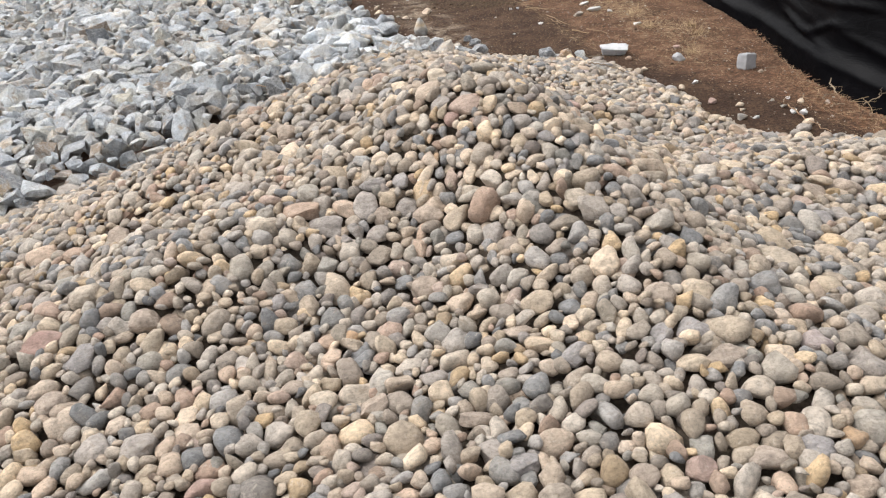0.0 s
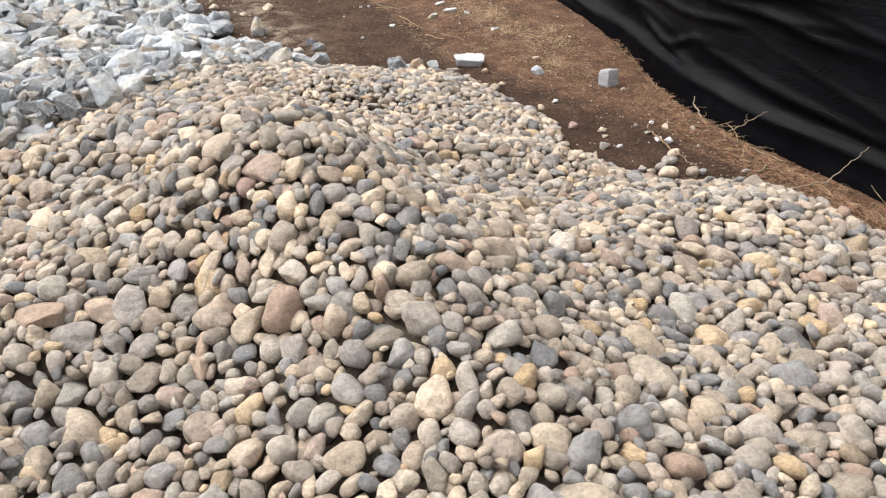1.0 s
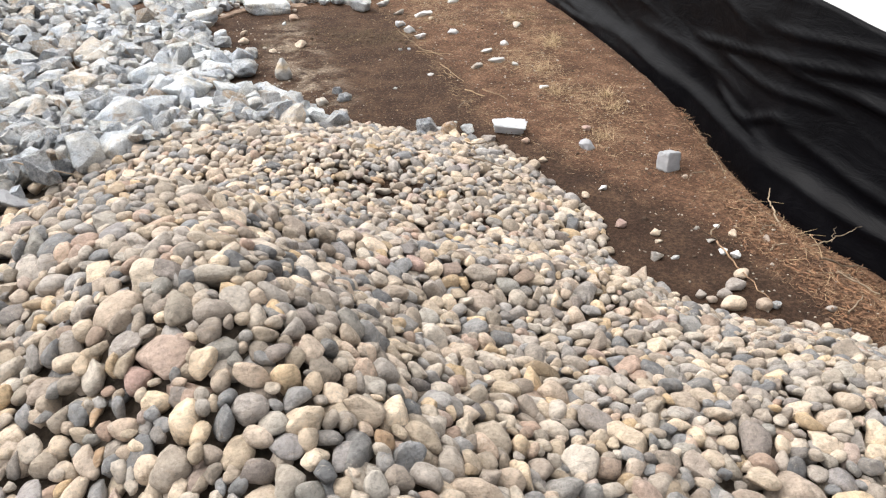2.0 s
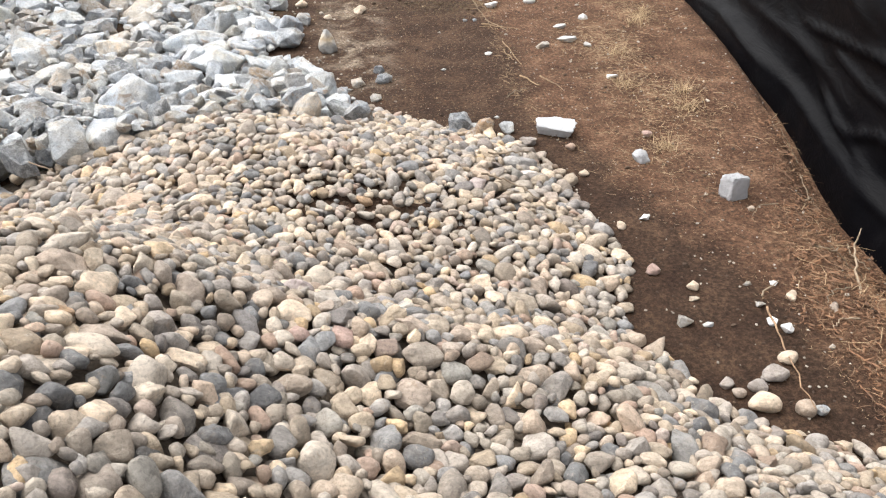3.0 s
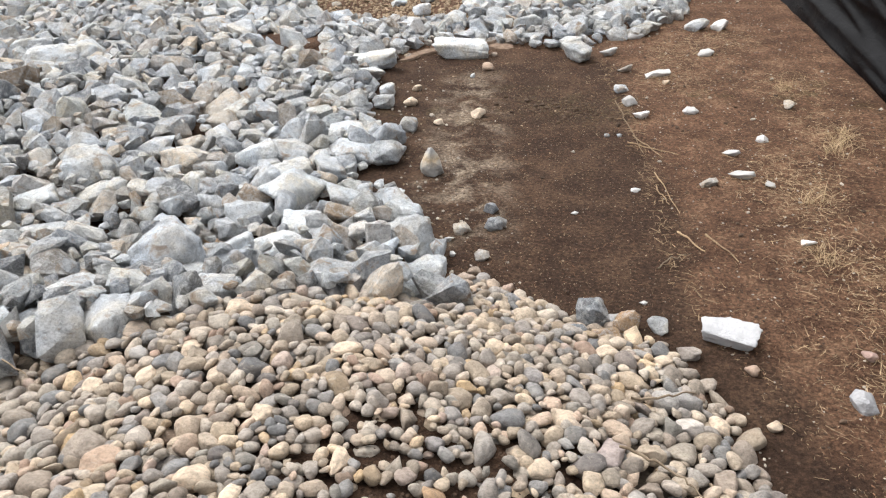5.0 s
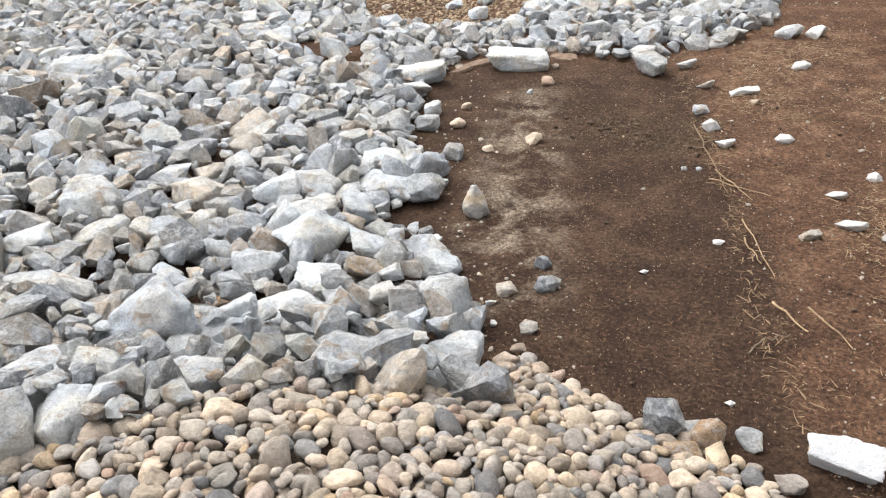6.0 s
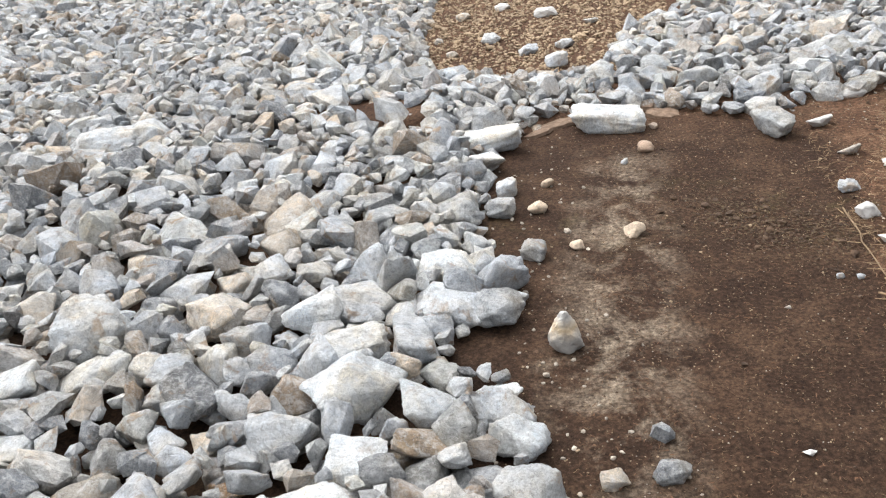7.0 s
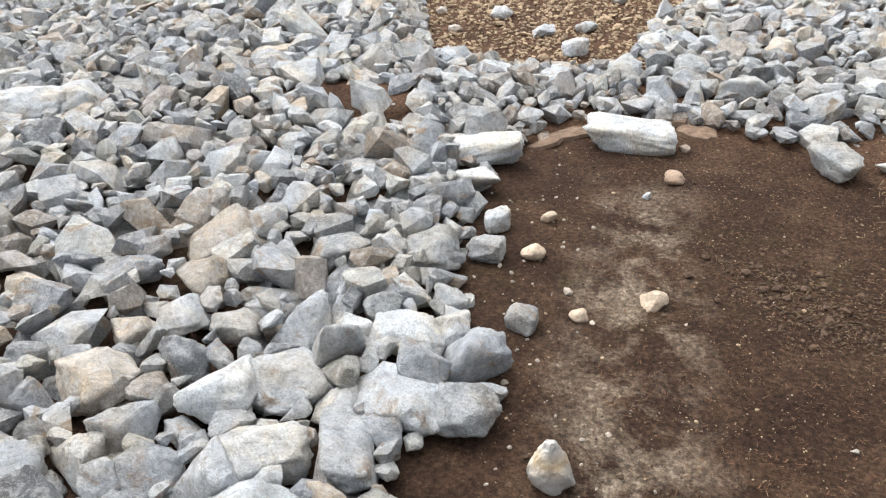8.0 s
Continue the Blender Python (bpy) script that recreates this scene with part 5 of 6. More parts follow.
lone_stone("rock", 1.94, 6.10, 0.032, 0.022, 0.016, 9, CHIP, "pale angular rock chip lying on straw-littered reddish soil")
lone_stone("rock", 2.35, 7.17, 0.054, 0.034, 0.027, 99, WARM_ROCK, "tan angular rock lying on straw-littered reddish soil")
lone_stone("rock", 2.05, 6.67, 0.039, 0.030, 0.021, 9, CHIP, "pale angular rock chip lying on straw-littered reddish soil")
lone_stone("rock", 1.28, 6.10, 0.030, 0.018, 0.013, 9, CHIP, "pale angular rock chip lying on dark bare soil")
lone_stone("rock", 1.17, 5.09, 0.019, 0.014, 0.011, 9, CHIP, "pale angular rock chip lying on dark bare soil")
lone_stone("rock", 1.20, 4.92, 0.052, 0.039, 0.032, 138, GREY_ROCK, "angular blue-grey rock lying on dark bare soil")
broken_block(1.44, 4.83, (0.108, 0.068, 0.038), -8, 0, WHITE_ROCK, "white angular rock slab lying on reddish soil")
lone_stone("cobble", 1.48, 4.67, 0.032, 0.029, 0.023, 99, PEACH, "rounded peach-coloured cobble lying on straw-littered reddish soil")
lone_stone("rock", 0.52, 5.45, 0.038, 0.030, 0.024, 9, WARM_ROCK, "tan angular rock lying on dark bare soil")
lone_stone("rock", 0.37, 5.62, 0.027, 0.015, 0.012, 9, GREY_ROCK, "angular blue-grey rock lying on dark bare soil")
lone_stone("rock", 0.39, 5.48, 0.016, 0.015, 0.012, 99, CHIP, "pale angular rock chip lying on dark bare soil")
lone_stone("rock", 1.01, 4.97, 0.061, 0.032, 0.026, 9, GREY_ROCK, "angular blue-grey rock lying on dark bare soil")
lone_stone("rock", 1.00, 4.85, 0.072, 0.045, 0.036, 169, RUST_ROCK, "rusty brown stained rock lying on dark bare soil")
lone_stone("rock", 1.10, 4.79, 0.050, 0.027, 0.021, 159, RUST_ROCK, "rusty brown stained rock lying on dark bare soil")
lone_stone("rock", 0.87, 4.87, 0.068, 0.045, 0.036, 169, DARK_ROCK, "dark grey angular rock lying on dark bare soil")
lone_stone("cobble", 0.45, 5.25, 0.056, 0.038, 0.031, 19, TAN, "rounded tan cobble lying on dark bare soil")
lone_stone("cobble", 0.49, 5.33, 0.037, 0.024, 0.019, 30, TAN, "rounded tan cobble lying on dark bare soil")
lone_stone("rock", 1.79, 4.51, 0.061, 0.043, 0.034, 92, WHITE_ROCK, "white angular rock lying on straw-littered reddish soil")
lone_stone("cobble", 1.90, 4.75, 0.028, 0.028, 0.020, 2, PINK, "small reddish brown cobble lying on straw-littered reddish soil")
broken_block(2.09, 4.10, (0.050, 0.046, 0.060), 15, 1, WHITE_ROCK, "white squarish rock standing on straw-littered reddish soil")
lone_stone("cobble", 2.12, 3.97, 0.018, 0.016, 0.013, 92, TAN, "rounded tan cobble lying on straw-littered reddish soil")
lone_stone("cobble", 1.48, 4.40, 0.035, 0.024, 0.018, 2, CREAM, "rounded cream-coloured cobble lying on straw-littered reddish soil")
lone_stone("rock", 1.64, 3.96, 0.031, 0.021, 0.017, 24, CHIP, "pale angular rock chip lying on straw-littered reddish soil")
lone_stone("cobble", 1.52, 3.92, 0.026, 0.023, 0.018, 92, CREAM, "rounded cream-coloured cobble lying on straw-littered reddish soil")
lone_stone("cobble", 1.66, 3.45, 0.031, 0.026, 0.021, 92, CREAM, "rounded cream-coloured cobble lying on straw-littered reddish soil")
lone_stone("rock", 1.55, 3.24, 0.033, 0.026, 0.021, 2, WARM_ROCK, "tan angular rock lying on straw-littered reddish soil")
lone_stone("cobble", 1.54, 3.57, 0.030, 0.027, 0.022, 2, PINK, "small reddish brown cobble lying on straw-littered reddish soil")
lone_stone("rock", 1.64, 3.38, 0.024, 0.013, 0.010, 2, WARM_ROCK, "tan angular rock lying on straw-littered reddish soil")
lone_stone("rock", 1.63, 3.22, 0.022, 0.012, 0.010, 2, GREY_ROCK, "angular blue-grey rock lying on straw-littered reddish soil")
lone_stone("rock", 1.86, 3.30, 0.019, 0.013, 0.011, 2, WARM_ROCK, "tan angular rock lying on straw-littered reddish soil")
lone_stone("rock", 1.94, 5.52, 0.043, 0.022, 0.015, 2, CHIP, "pale angular rock chip lying on straw-littered reddish soil")
lone_stone("cobble", 1.64, 2.80, 0.058, 0.046, 0.037, 2, CREAM, "rounded cream-coloured cobble lying on straw-littered reddish soil")
lone_stone("cobble", 1.66, 2.88, 0.040, 0.031, 0.025, 2, GREY, "smooth grey cobble lying on straw-littered reddish soil")
lone_stone("cobble", 1.74, 2.93, 0.052, 0.034, 0.027, 2, GREY, "smooth grey cobble lying on straw-littered reddish soil")
lone_stone("cobble", 1.57, 2.91, 0.032, 0.024, 0.019, 2, GREY, "smooth grey cobble lying on straw-littered reddish soil")
lone_stone("cobble", 1.43, 2.89, 0.033, 0.026, 0.021, 2, CREAM, "rounded cream-coloured cobble lying on straw-littered reddish soil")
lone_stone("rock", 1.87, 3.44, 0.021, 0.011, 0.009, 2, WARM_ROCK, "tan angular rock lying on straw-littered reddish soil")
lone_stone("rock", 1.97, 3.43, 0.017, 0.014, 0.011, 2, CHIP, "pale angular rock chip lying on straw-littered reddish soil")
lone_stone("rock", 1.86, 3.20, 0.021, 0.020, 0.016, 92, CHIP, "pale angular rock chip lying on straw-littered reddish soil")
lone_stone("cobble", 1.59, 2.86, 0.027, 0.022, 0.018, 2, TAN, "rounded tan cobble lying on straw-littered reddish soil")
lone_stone("cobble", 2.00, 3.34, 0.027, 0.024, 0.019, 81, CREAM, "rounded cream-coloured cobble lying on straw-littered reddish soil")
lone_stone("cobble", 1.82, 3.00, 0.039, 0.031, 0.024, 171, CREAM, "rounded cream-coloured cobble lying on straw-littered reddish soil")
lone_stone("cobble", 1.76, 2.76, 0.035, 0.034, 0.028, 171, TAN, "rounded tan cobble lying on straw-littered reddish soil")
lone_stone("cobble", 2.12, 3.25, 0.030, 0.019, 0.015, 81, TAN, "rounded tan cobble lying on straw-littered reddish soil")
lone_stone("cobble", 2.01, 2.67, 0.027, 0.020, 0.016, 171, GREY, "smooth grey cobble lying on straw-littered reddish soil")
lone_stone("rock", 1.89, 3.15, 0.027, 0.025, 0.020, 81, CHIP, "pale angular rock chip lying on straw-littered reddish soil")
lone_stone("rock", 1.81, 2.75, 0.025, 0.022, 0.017, 171, GREY_ROCK, "angular blue-grey rock lying on straw-littered reddish soil")


def soil_crust(x, y, long, wide, yaw, seed):
    """A cracked plate of dried soil, uneven and broken at its rim."""
    g = np.random.default_rng(seed)
    n = 18
    ring = [(math.cos(k * 2 * math.pi / n), math.sin(k * 2 * math.pi / n), g.uniform(0.72, 1.05)) for k in range(n)]
    verts = [(0.0, 0.0, 1.0)]
    for share, up in ((0.5, 1.0), (0.9, 0.85), (1.0, -0.6)):
        verts += [(c * r * share, q * r * share, up + g.normal(0, 0.16)) for c, q, r in ring]
    faces = [[0, 1 + k, 1 + (k + 1) % n] for k in range(n)]
    for band in range(2):
        a, b = 1 + band * n, 1 + (band + 1) * n
        for k in range(n):
            faces += [[a + k, b + k, b + (k + 1) % n], [a + k, b + (k + 1) % n, a + (k + 1) % n]]
    ob = new("soil_crust", quick_mesh("soil_crust", np.array(verts) * (long, wide, 0.013), faces, CRUST, False))
    ob.matrix_basis = pose(x, y, float(land(x, y)) + 0.007, g.uniform(-7, 7), g.uniform(-7, 7), yaw)
    return tagged(ob, "cracked plate of dried brown soil beside pale rocks", "soil", "plates of dried soil")


for n, (x, y, long, wide, yaw) in enumerate([(0.03, 8.5, 0.13, 0.07, 20), (-0.08, 8.38, 0.1, 0.05, 35), (0.62, 8.6, 0.12, 0.08, -10), (0.5, 8.72, 0.1, 0.07, 15), (0.2, 8.62, 0.12, 0.06, 5)]):
    soil_crust(x, y, long, wide, yaw, 700 + n)
for x, y, r in ((0.60, 8.78, 0.034), (0.68, 8.74, 0.04), (0.74, 8.80, 0.036), (0.66, 8.86, 0.03), (0.42, 8.68, 0.03), (-0.42, 7.5, 0.03)):
    lone_stone("cobble", x, y, r, r * 0.85, r * 0.65, 40 * x, TAN, "small tan cobble lying among pale rocks")

# ---- straw, twigs and grit ----


def blades(name, count, spot, length, width, lift, mat, label, seed, bend=0.5):
    """Many dry stalks as one mesh: each a narrow folded strip of three pieces."""
    brng = np.random.default_rng(seed)
    verts, faces = [], []
    while len(verts) < count:
        x, y = spot(brng)
        long, a, up = brng.uniform(*length), brng.uniform(0, 2 * math.pi), brng.uniform(*lift)
        curl, wide = brng.normal(0, bend), brng.uniform(*width)
        p = np.array([x, y, float(land(np.array(x), np.array(y))) + 0.004 + brng.uniform(0, 0.012)])
        line = [p]
        for k in range(3):
            step = np.array([math.cos(a) * math.cos(up), math.sin(a) * math.cos(up), math.sin(up)]) * long / 3
            line.append(line[-1] + step)
            a, up = a + curl * 0.6, up - abs(curl) * 0.35
        side = np.array([-math.sin(a), math.cos(a), 0.0]) * wide / 2
        rows = []
        for k, q in enumerate(line):
            w = side * (1, 1, 0.8, 0.25)[k]
            q = np.array([q[0], q[1], max(q[2], p[2] - 0.004)])
            rows += [q - w, q + np.array([0, 0, wide * 0.4]), q + w]
        verts.append(rows)
    quads = np.array([[3 * k + j, 3 * k + j + 1, 3 * k + j + 4, 3 * k + j + 3] for k in range(3) for j in range(2)])
    faces = np.concatenate([quads + 12 * n for n in range(count)])
    ob = new(name, quick_mesh(name, np.array(verts).reshape(-1, 3), None, mat, True, faces))
    return tagged(ob, label, "straw", kind="stuff")


def in_ditch(r):
    while True:
        y = r.uniform(0.2, 4.0) if r.random() < 0.9 else r.uniform(4.0, 5.0)
        x = r.uniform(1.75, 2.85)
        edge = np.interp(y, [0, 2.4, 3.3, 4.4, 5.3, 6.2], [2.0, 1.95, 1.95, 2.33, 2.62, 2.8])
        if edge + abs(r.normal(0, 0.07)) < x < tarp_foot(y) - 0.02:
            return x, y


def on_red(r):
    while True:
        y = r.uniform(2.6, 11.5)
        x = 1.38 + abs(r.normal(0, 0.75)) if r.random() < 0.6 else r.uniform(1.4, 3.0)
        if x < crest(y) and x > 1.36 + min(max((5.0 - y) * 0.33, 0), 0.6) - 0.04:
            return x, y


CLUMPS = [(2.05, 6.0), (2.0, 5.35), (1.93, 4.6), (2.2, 5.1), (2.05, 6.2), (2.45, 7.5), (1.75, 7.7), (1.9, 8.3), (2.3, 8.6), (2.45, 6.7)]


def in_clumps(r):
    x, y = CLUMPS[r.integers(len(CLUMPS))]
    return x + r.normal(0, 0.16), y + r.normal(0, 0.22)


def on_seam(r):
    y = r.uniform(4.9, 8.2)
    return 1.37 + 0.02 * math.sin(3 * y) + r.normal(0, 0.028), y


def on_dark(r):
    return r.uniform(0.3, 1.4), r.uniform(5.0, 8.6)


blades("straw_litter", 5200, in_ditch, (0.02, 0.09), (0.0008, 0.0026), (-0.05, 0.32), NEEDLE, "matted dry straw and stalks along the foot of the sheeting", 41, 1.4)
blades("loose_stalks", 260, in_ditch, (0.07, 0.20), (0.0014, 0.003), (0.0, 0.35), PALE_STRAW, "long pale stalks lying loose on the straw", 51, 1.4)
blades("leaf_litter", 7000, in_ditch, (0.012, 0.05), (0.003, 0.011), (-0.1, 0.45), LITTER, "brown leaf litter along the foot of the sheeting", 42, 1.1)
blades("straw_scraps", 9000, on_red, (0.004, 0.02), (0.0006, 0.002), (0.0, 0.2), PALE_STRAW, "short straw scraps strewn over reddish soil", 43, 0.5)
blades("brown_scraps", 8000, on_red, (0.004, 0.018), (0.0015, 0.006), (0.0, 0.2), LITTER, "brown plant scraps strewn over reddish soil", 44, 0.5)
blades("clumped_straw", 3600, in_clumps, (0.015, 0.07), (0.001, 0.0025), (0.0, 0.35), PALE_STRAW, "loose clumps of dry yellow grass", 45, 0.6)
blades("edge_straw", 260, on_seam, (0.015, 0.07), (0.0015, 0.0045), (0.0, 0.08), STRAW, "dry stalks along the edge of the dark soil", 46, 0.35)
blades("dark_scraps", 4200, on_dark, (0.004, 0.018), (0.0006, 0.0018), (0.0, 0.4), STRAW, "tiny pale straw scraps on dark soil", 47, 1.0)
blades("brown_flecks", 2500, on_dark, (0.006, 0.025), (0.0015, 0.004), (0.0, 0.25), LITTER, "small brown plant scraps on dark soil", 49, 0.9)


def grass_tuft(x, y, seed):
    """Dry blades that rise from one root."""
    g = np.random.default_rng(seed)
    base = np.array([x, y, float(land(np.array(x), np.array(y)))])
    verts, faces = [], []
    for n in range(70):
        a, lean, long = g.uniform(0, 2 * math.pi), abs(g.normal(1.0, 0.35)), g.uniform(0.05, 0.14)
        root = np.array([g.normal(0, 0.035), g.normal(0, 0.035), -0.005])
        out = np.array([math.cos(a), math.sin(a), 0])
        side = np.array([-math.sin(a), math.cos(a), 0]) * 0.0016
        for k in range(4):
            s = k / 3
            p = root + out * long * math.sin(lean) * s ** 1.3 + np.array([0, 0, long * math.cos(lean) * (s - 0.25 * s * s)])
            w = side * (1 - 0.8 * s)
            verts += [p - w, p + out * 0.001, p + w]
        faces += [[12 * n + 3 * k + j, 12 * n + 3 * k + j + 1, 12 * n + 3 * k + j + 4, 12 * n + 3 * k + j + 3] for k in range(3) for j in range(2)]
    ob = new("grass_tuft", quick_mesh("grass_tuft", verts, None, PALE_STRAW, True, faces))
    ob.location = base
    return tagged(ob, "dry yellow grass tuft growing in reddish soil", "grass", "dry grass tufts")


for n, (x, y) in enumerate([(2.46, 6.62), (2.38, 6.5), (2.52, 6.75), (2.22, 5.05), (2.28, 5.25), (2.1, 5.95), (1.97, 5.4), (2.44, 7.5), (1.95, 4.6)]):
    grass_tuft(x, y, 60 + n)


def twig(points, thick, label, mat=TWIG, above=0.006):
    """A thin crooked stick, laid over the ground or the heap."""
    t = np.random.default_rng(int(abs(points[0][0]) * 1000))
    line = []
    for (ax, ay, az), (bx, by, bz) in zip(points, points[1:]):
        for s in np.linspace(0, 1, 6, endpoint=False):
            line.append(np.array([ax + (bx - ax) * s, ay + (by - ay) * s, az + (bz - az) * s]) + t.normal(0, 0.0035, 3))
    line.append(np.array(points[-1]))
    verts, faces = [], []
    for k, p in enumerate(line):
        w = thick * (1 - 0.65 * k / len(line))
        d = line[min(k + 1, len(line) - 1)] - line[max(k - 1, 0)]
        d = d / (np.linalg.norm(d) + 1e-9)
        u = np.cross(d, (0, 0, 1.0))
        u /= np.linalg.norm(u) + 1e-9
        n = np.cross(u, d)
        verts += [p + w * (u * math.cos(q) + n * math.sin(q)) for q in np.arange(6) * math.pi / 3]
    for k in range(len(line) - 1):
        faces += [[6 * k + j, 6 * k + (j + 1) % 6, 6 * k + 6 + (j + 1) % 6, 6 * k + 6 + j] for j in range(6)]
    origin = np.array(points[0])
    ob = new("twig", quick_mesh("twig", np.array(verts) - origin, None, mat, True, faces))
    ob.location = origin
    return tagged(ob, label, "twig", "fallen twigs")


twig([(1.32, 6.68, 0.02), (1.56, 6.47, 0.035)], 0.004, "pale dry stalk lying across the soil edge", STRAW)
twig([(1.36, 6.78, 0.02), (1.47, 6.42, 0.04)], 0.0038, "pale dry stalk lying across the soil edge", STRAW)
twig([(1.33, 7.35, 0.02), (1.36, 6.9, 0.03), (1.38, 6.5, 0.03)], 0.0038, "long dry stalk along the soil edge", STRAW)
twig([(1.40, 6.25, 0.03), (1.44, 5.8, 0.035)], 0.0038, "long dry stalk along the soil edge", STRAW)
twig([(1.38, 6.1, 0.03), (1.41, 5.9, 0.03)], 0.004, "short dry stalk along the soil edge", STRAW)
twig([(1.40, 5.62, 0.03), (1.48, 5.45, 0.035)], 0.005, "short dry stalk along the soil edge", STRAW)
twig([(1.52, 5.6, 0.03), (1.60, 5.36, 0.035)], 0.005, "dry stalk lying on reddish soil", STRAW)
twig([(1.27, 5.35, 0.015), (1.33, 5.42, 0.02), (1.42, 5.44, 0.03)], 0.004, "thin curved root on dark soil")
twig([(1.86, 3.27, 0.012), (1.83, 3.05, 0.016), (1.76, 2.72, 0.05)], 0.0045, "long brown twig beside the cobbles", NEEDLE)
twig([(1.88, 3.34, 0.02), (1.97, 3.4, 0.03)], 0.004, "short pale twig on soil")
twig([(1.98, 2.36, 0.05), (2.28, 2.42, 0.0), (2.46, 2.48, 0.03), (2.62, 2.52, 0.08)], 0.0035, "bare forked twig leaning towards the sheeting")
twig([(2.27, 3.14, 0.0), (2.32, 3.08, 0.05), (2.38, 3.05, 0.10), (2.45, 3.06, 0.11)], 0.003, "thin curved pale twig standing in the litter")
twig([(2.32, 3.08, 0.05), (2.37, 3.12, 0.09)], 0.002, "thin pale twig standing in the litter")
twig([(2.2, 3.15, -0.02), (2.42, 3.1, -0.1), (2.6, 3.12, -0.16)], 0.006, "bare grey twig in the straw")
twig([(2.1, 2.95, 0.0), (2.25, 2.92, -0.02), (2.33, 2.76, -0.04)], 0.007, "bent grey twig in the straw")
twig([(2.3, 3.35, -0.06), (2.38, 3.55, -0.04), (2.5, 3.75, -0.08), (2.62, 3.9, -0.1)], 0.006, "bare grey twig in the straw")
twig([(2.02, 2.6, 0.02), (2.2, 2.72, 0.0)], 0.004, "short twig in the straw")
wrng = np.random.default_rng(23)
for n in range(16):
    x, y = in_ditch(wrng)
    a, long = wrng.uniform(0, 6.28), wrng.uniform(0.05, 0.13)
    spots = [(x + long * k * math.cos(a + 0.35 * k), y + long * k * math.sin(a + 0.35 * k)) for k in range(3)]
    twig([(p, q, float(land(np.array(p), np.array(q))) + 0.015 + 0.012 * k) for k, (p, q) in enumerate(spots)], wrng.uniform(0.0025, 0.005), "bare crooked twig lying in brown litter")
twig([(-1.36, 4.6, 0.22), (-1.2, 4.5, 0.26), (-1.05, 4.42, 0.24), (-0.93, 4.36, 0.22)], 0.006, "dark thin branch between rocks and cobbles")
twig([(0.94, 4.1, 0.2), (1.04, 4.05, 0.18), (1.12, 4.0, 0.15), (1.18, 3.95, 0.12)], 0.005, "dark thin twig lying on the cobbles")
twig([(1.0, 4.32, 0.18), (1.12, 4.36, 0.16), (1.22, 4.42, 0.12)], 0.005, "dark thin twig lying on the cobbles")


def grit(name, count, spot, size, mat, label, seed):
    """Small stones pressed into the soil, as one mesh."""
    g = np.random.default_rng(seed)
    v, f = BALLS[1]
    verts, faces = [], []
    for n in range(count):
        x, y = spot(g)
        r = g.uniform(*size) * (2.2 if g.random() < 0.05 else 1)
        half = r * np.array([1, g.uniform(0.6, 1), g.uniform(0.35, 0.7)])
        bent = v * (1 + g.normal(0, 0.16, (len(v), 1)))
        verts.append((bent * half) @ turn(g, 15).T + (x, y, float(land(np.array(x), np.array(y))) + 0.4 * half[2]))
        faces.append(f + n * len(v))
    ob = new(name, quick_mesh(name, np.concatenate(verts), np.concatenate(faces), mat, False))
    return tagged(ob, label, "gravel", kind="stuff")


def anywhere(r):
    return r.uniform(0.0, 1.5), r.uniform(4.9, 9.0)


def red_spot(r):
    return r.uniform(1.4, 2.9), r.uniform(2.6, 11)


def back_spot(r):
    return r.uniform(-1.5, 0.7), r.uniform(9.3, 12.0)


def by_rocks(r):
    y = r.uniform(5.2, 8.4)
    return float(np.interp(y, [5, 5.7, 6.15, 6.6, 7.2, 8.4], [0.4, 0.35, 0.1, 0.1, -0.1, -0.1])) + r.normal(0.08, 0.16), y


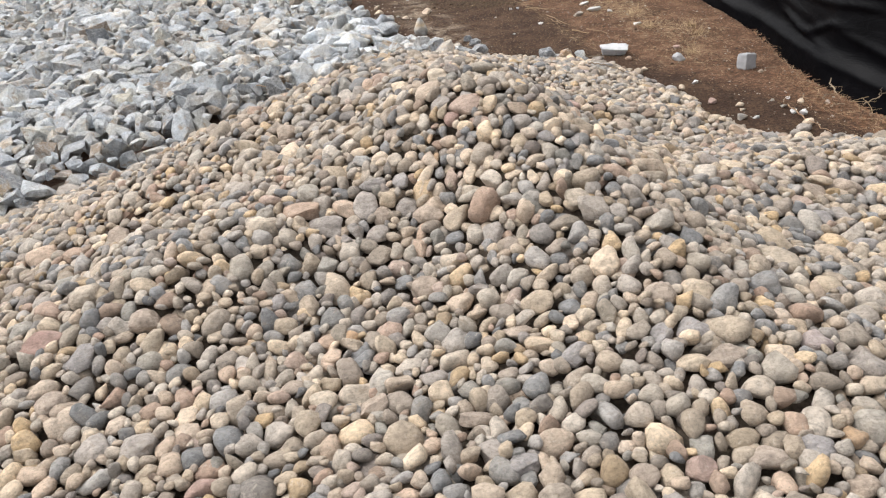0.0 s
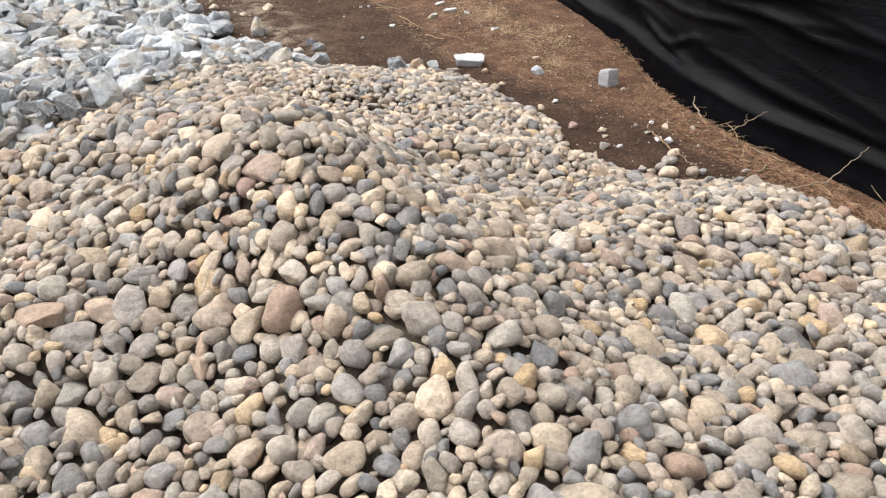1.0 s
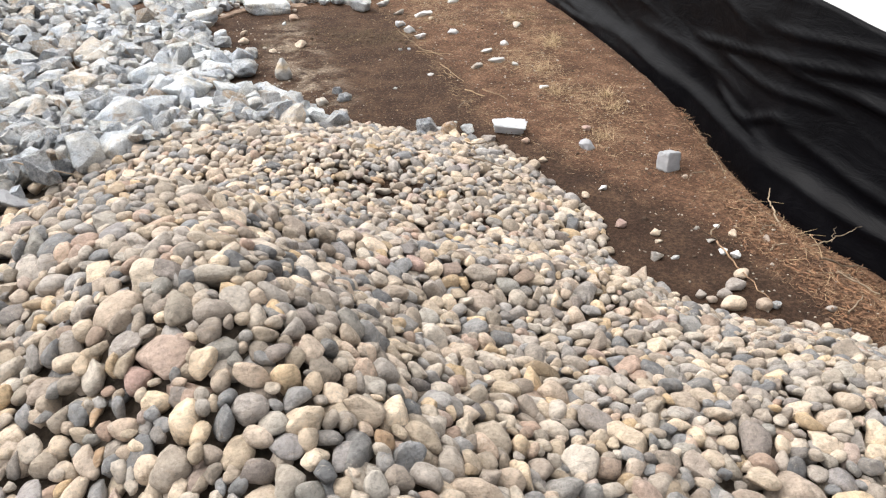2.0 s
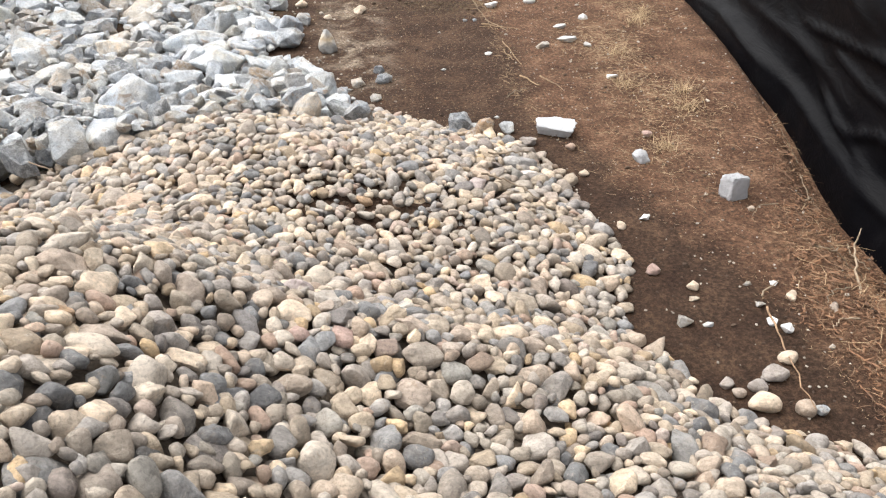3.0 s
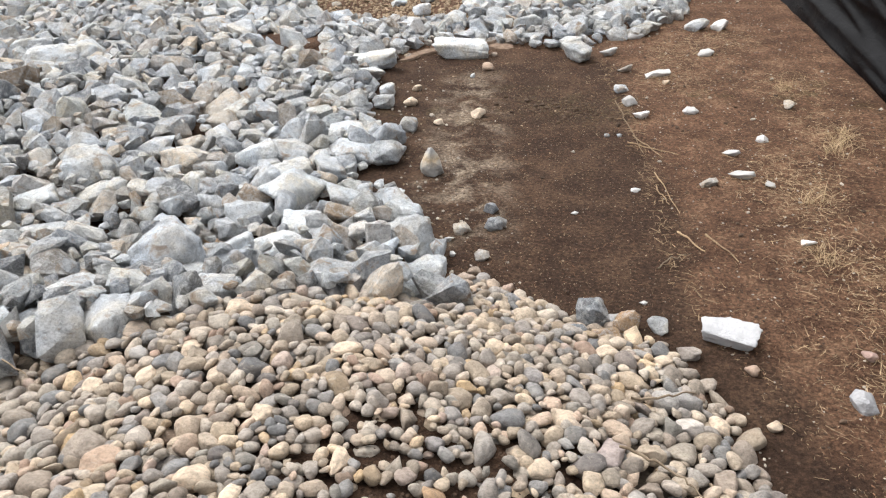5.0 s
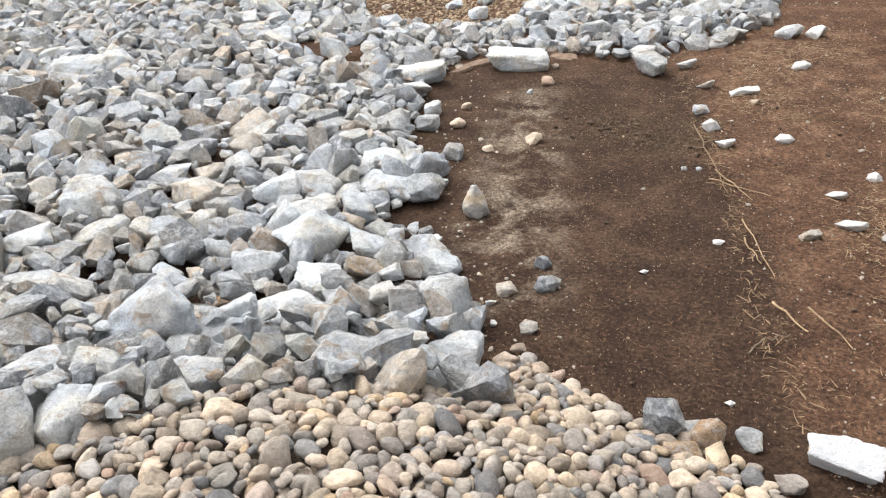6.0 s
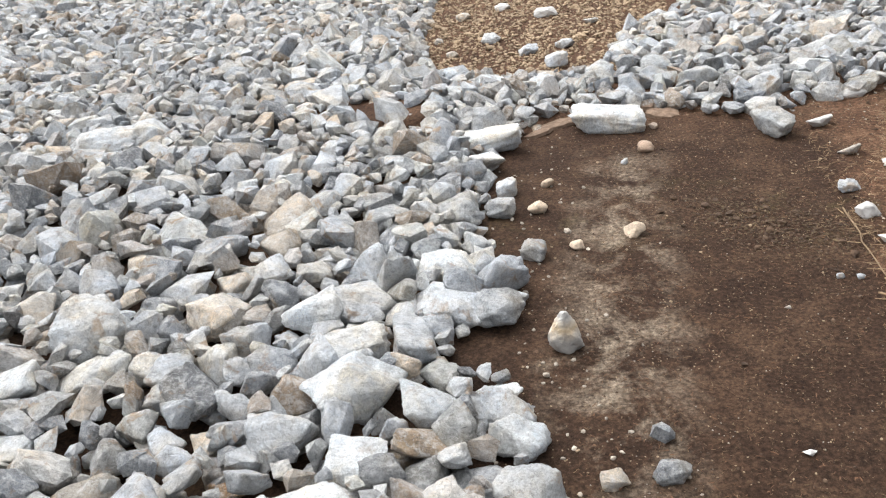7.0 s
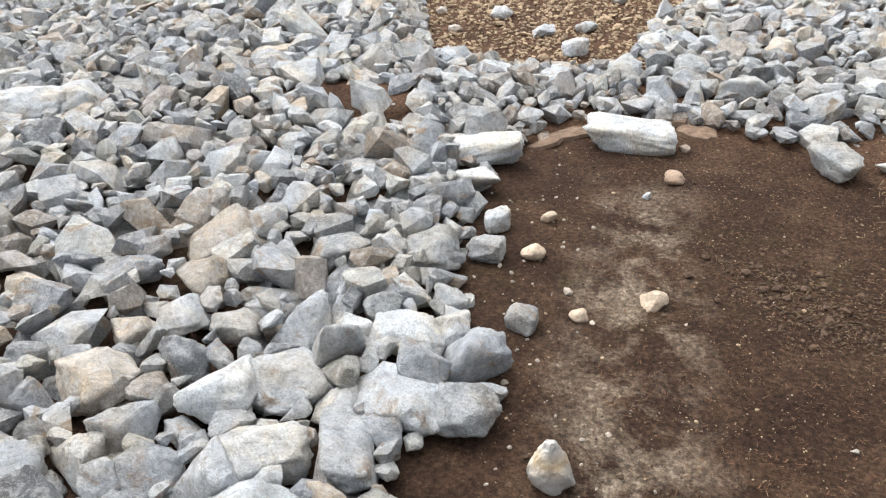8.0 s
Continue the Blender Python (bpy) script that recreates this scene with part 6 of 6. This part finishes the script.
grit("soil_grit", 450, anywhere, (0.001, 0.0035), PEBBLE, "fine pale grit on dark soil", 81)
grit("brown_grit", 2200, anywhere, (0.001, 0.004), GRAVEL, "fine brown grit on dark soil", 88)
grit("reddish_grit", 1300, red_spot, (0.0025, 0.007), PEBBLE, "fine pale grit on reddish soil", 82)
grit("rock_chips", 150, by_rocks, (0.003, 0.011), PEBBLE, "pale rock chips beside the crushed rock", 83)
grit("back_gravel", 5200, back_spot, (0.006, 0.02), GRAVEL, "brown gravel between the rocks", 84)
grit("soil_clods", 1600, anywhere, (0.002, 0.006), CRUMB, "crumbs of dark soil", 85)
grit("reddish_clods", 2600, red_spot, (0.002, 0.008), CRUMB, "crumbs of reddish soil", 86)


def mossy(r):
    s = r.uniform(0, 1)
    return 0.72 + 0.62 * s + r.normal(0, 0.09), 7.5 - 0.42 * s - 0.08 * math.sin(4 * s) + r.normal(0, 0.13)


blades("moss_litter", 800, mossy, (0.006, 0.026), (0.001, 0.004), (0.0, 0.5), MOSS, "olive and brown plant litter on dark soil", 48, 0.9)
grit("litter_clods", 700, mossy, (0.003, 0.010), CRUMB, "reddish brown clods among plant litter", 87)


def crumbs_on_pile(name, count, x0, y0, spread, label, seed):
    """Soil crumbs fallen into the gaps between the cobbles, as one mesh."""
    g = np.random.default_rng(seed)
    v, f = BALLS[1]
    verts, faces = [], []
    for _ in range(60 * count):
        x, y = g.normal(x0, spread), g.normal(y0, spread * 0.9)
        i, j = int((x - heap.x0) / heap.cell), int((y - heap.y0) / heap.cell)
        if not in_pile(x, y) or not (3 <= i < len(heap.xs) - 3 and 3 <= j < len(heap.ys) - 3):
            continue
        if heap.top[i, j] > heap.top[i - 3:i + 4, j - 3:j + 4].max() - 0.03:
            continue
        half = g.uniform(0.002, 0.008) * np.array([1, g.uniform(0.6, 1), g.uniform(0.4, 0.8)])
        bent = v * (1 + g.normal(0, 0.16, (len(v), 1)))
        faces.append(f + len(verts) * len(v))
        verts.append((bent * half) @ turn(g, 25).T + (x, y, heap.top[i, j] + 0.1 * half[2]))
        if len(verts) == count:
            break
    ob = new(name, quick_mesh(name, np.concatenate(verts), np.concatenate(faces), CRUMB, False))
    return tagged(ob, label, "soil", kind="stuff")


crumbs_on_pile("soil_crumbs", 300, -1.5, 2.6, 0.28, "reddish brown soil crumbs between the cobbles", 91)
crumbs_on_pile("soil_crumbs", 350, 0.45, 3.9, 0.30, "dark soil crumbs in the hollow of the heap", 92)
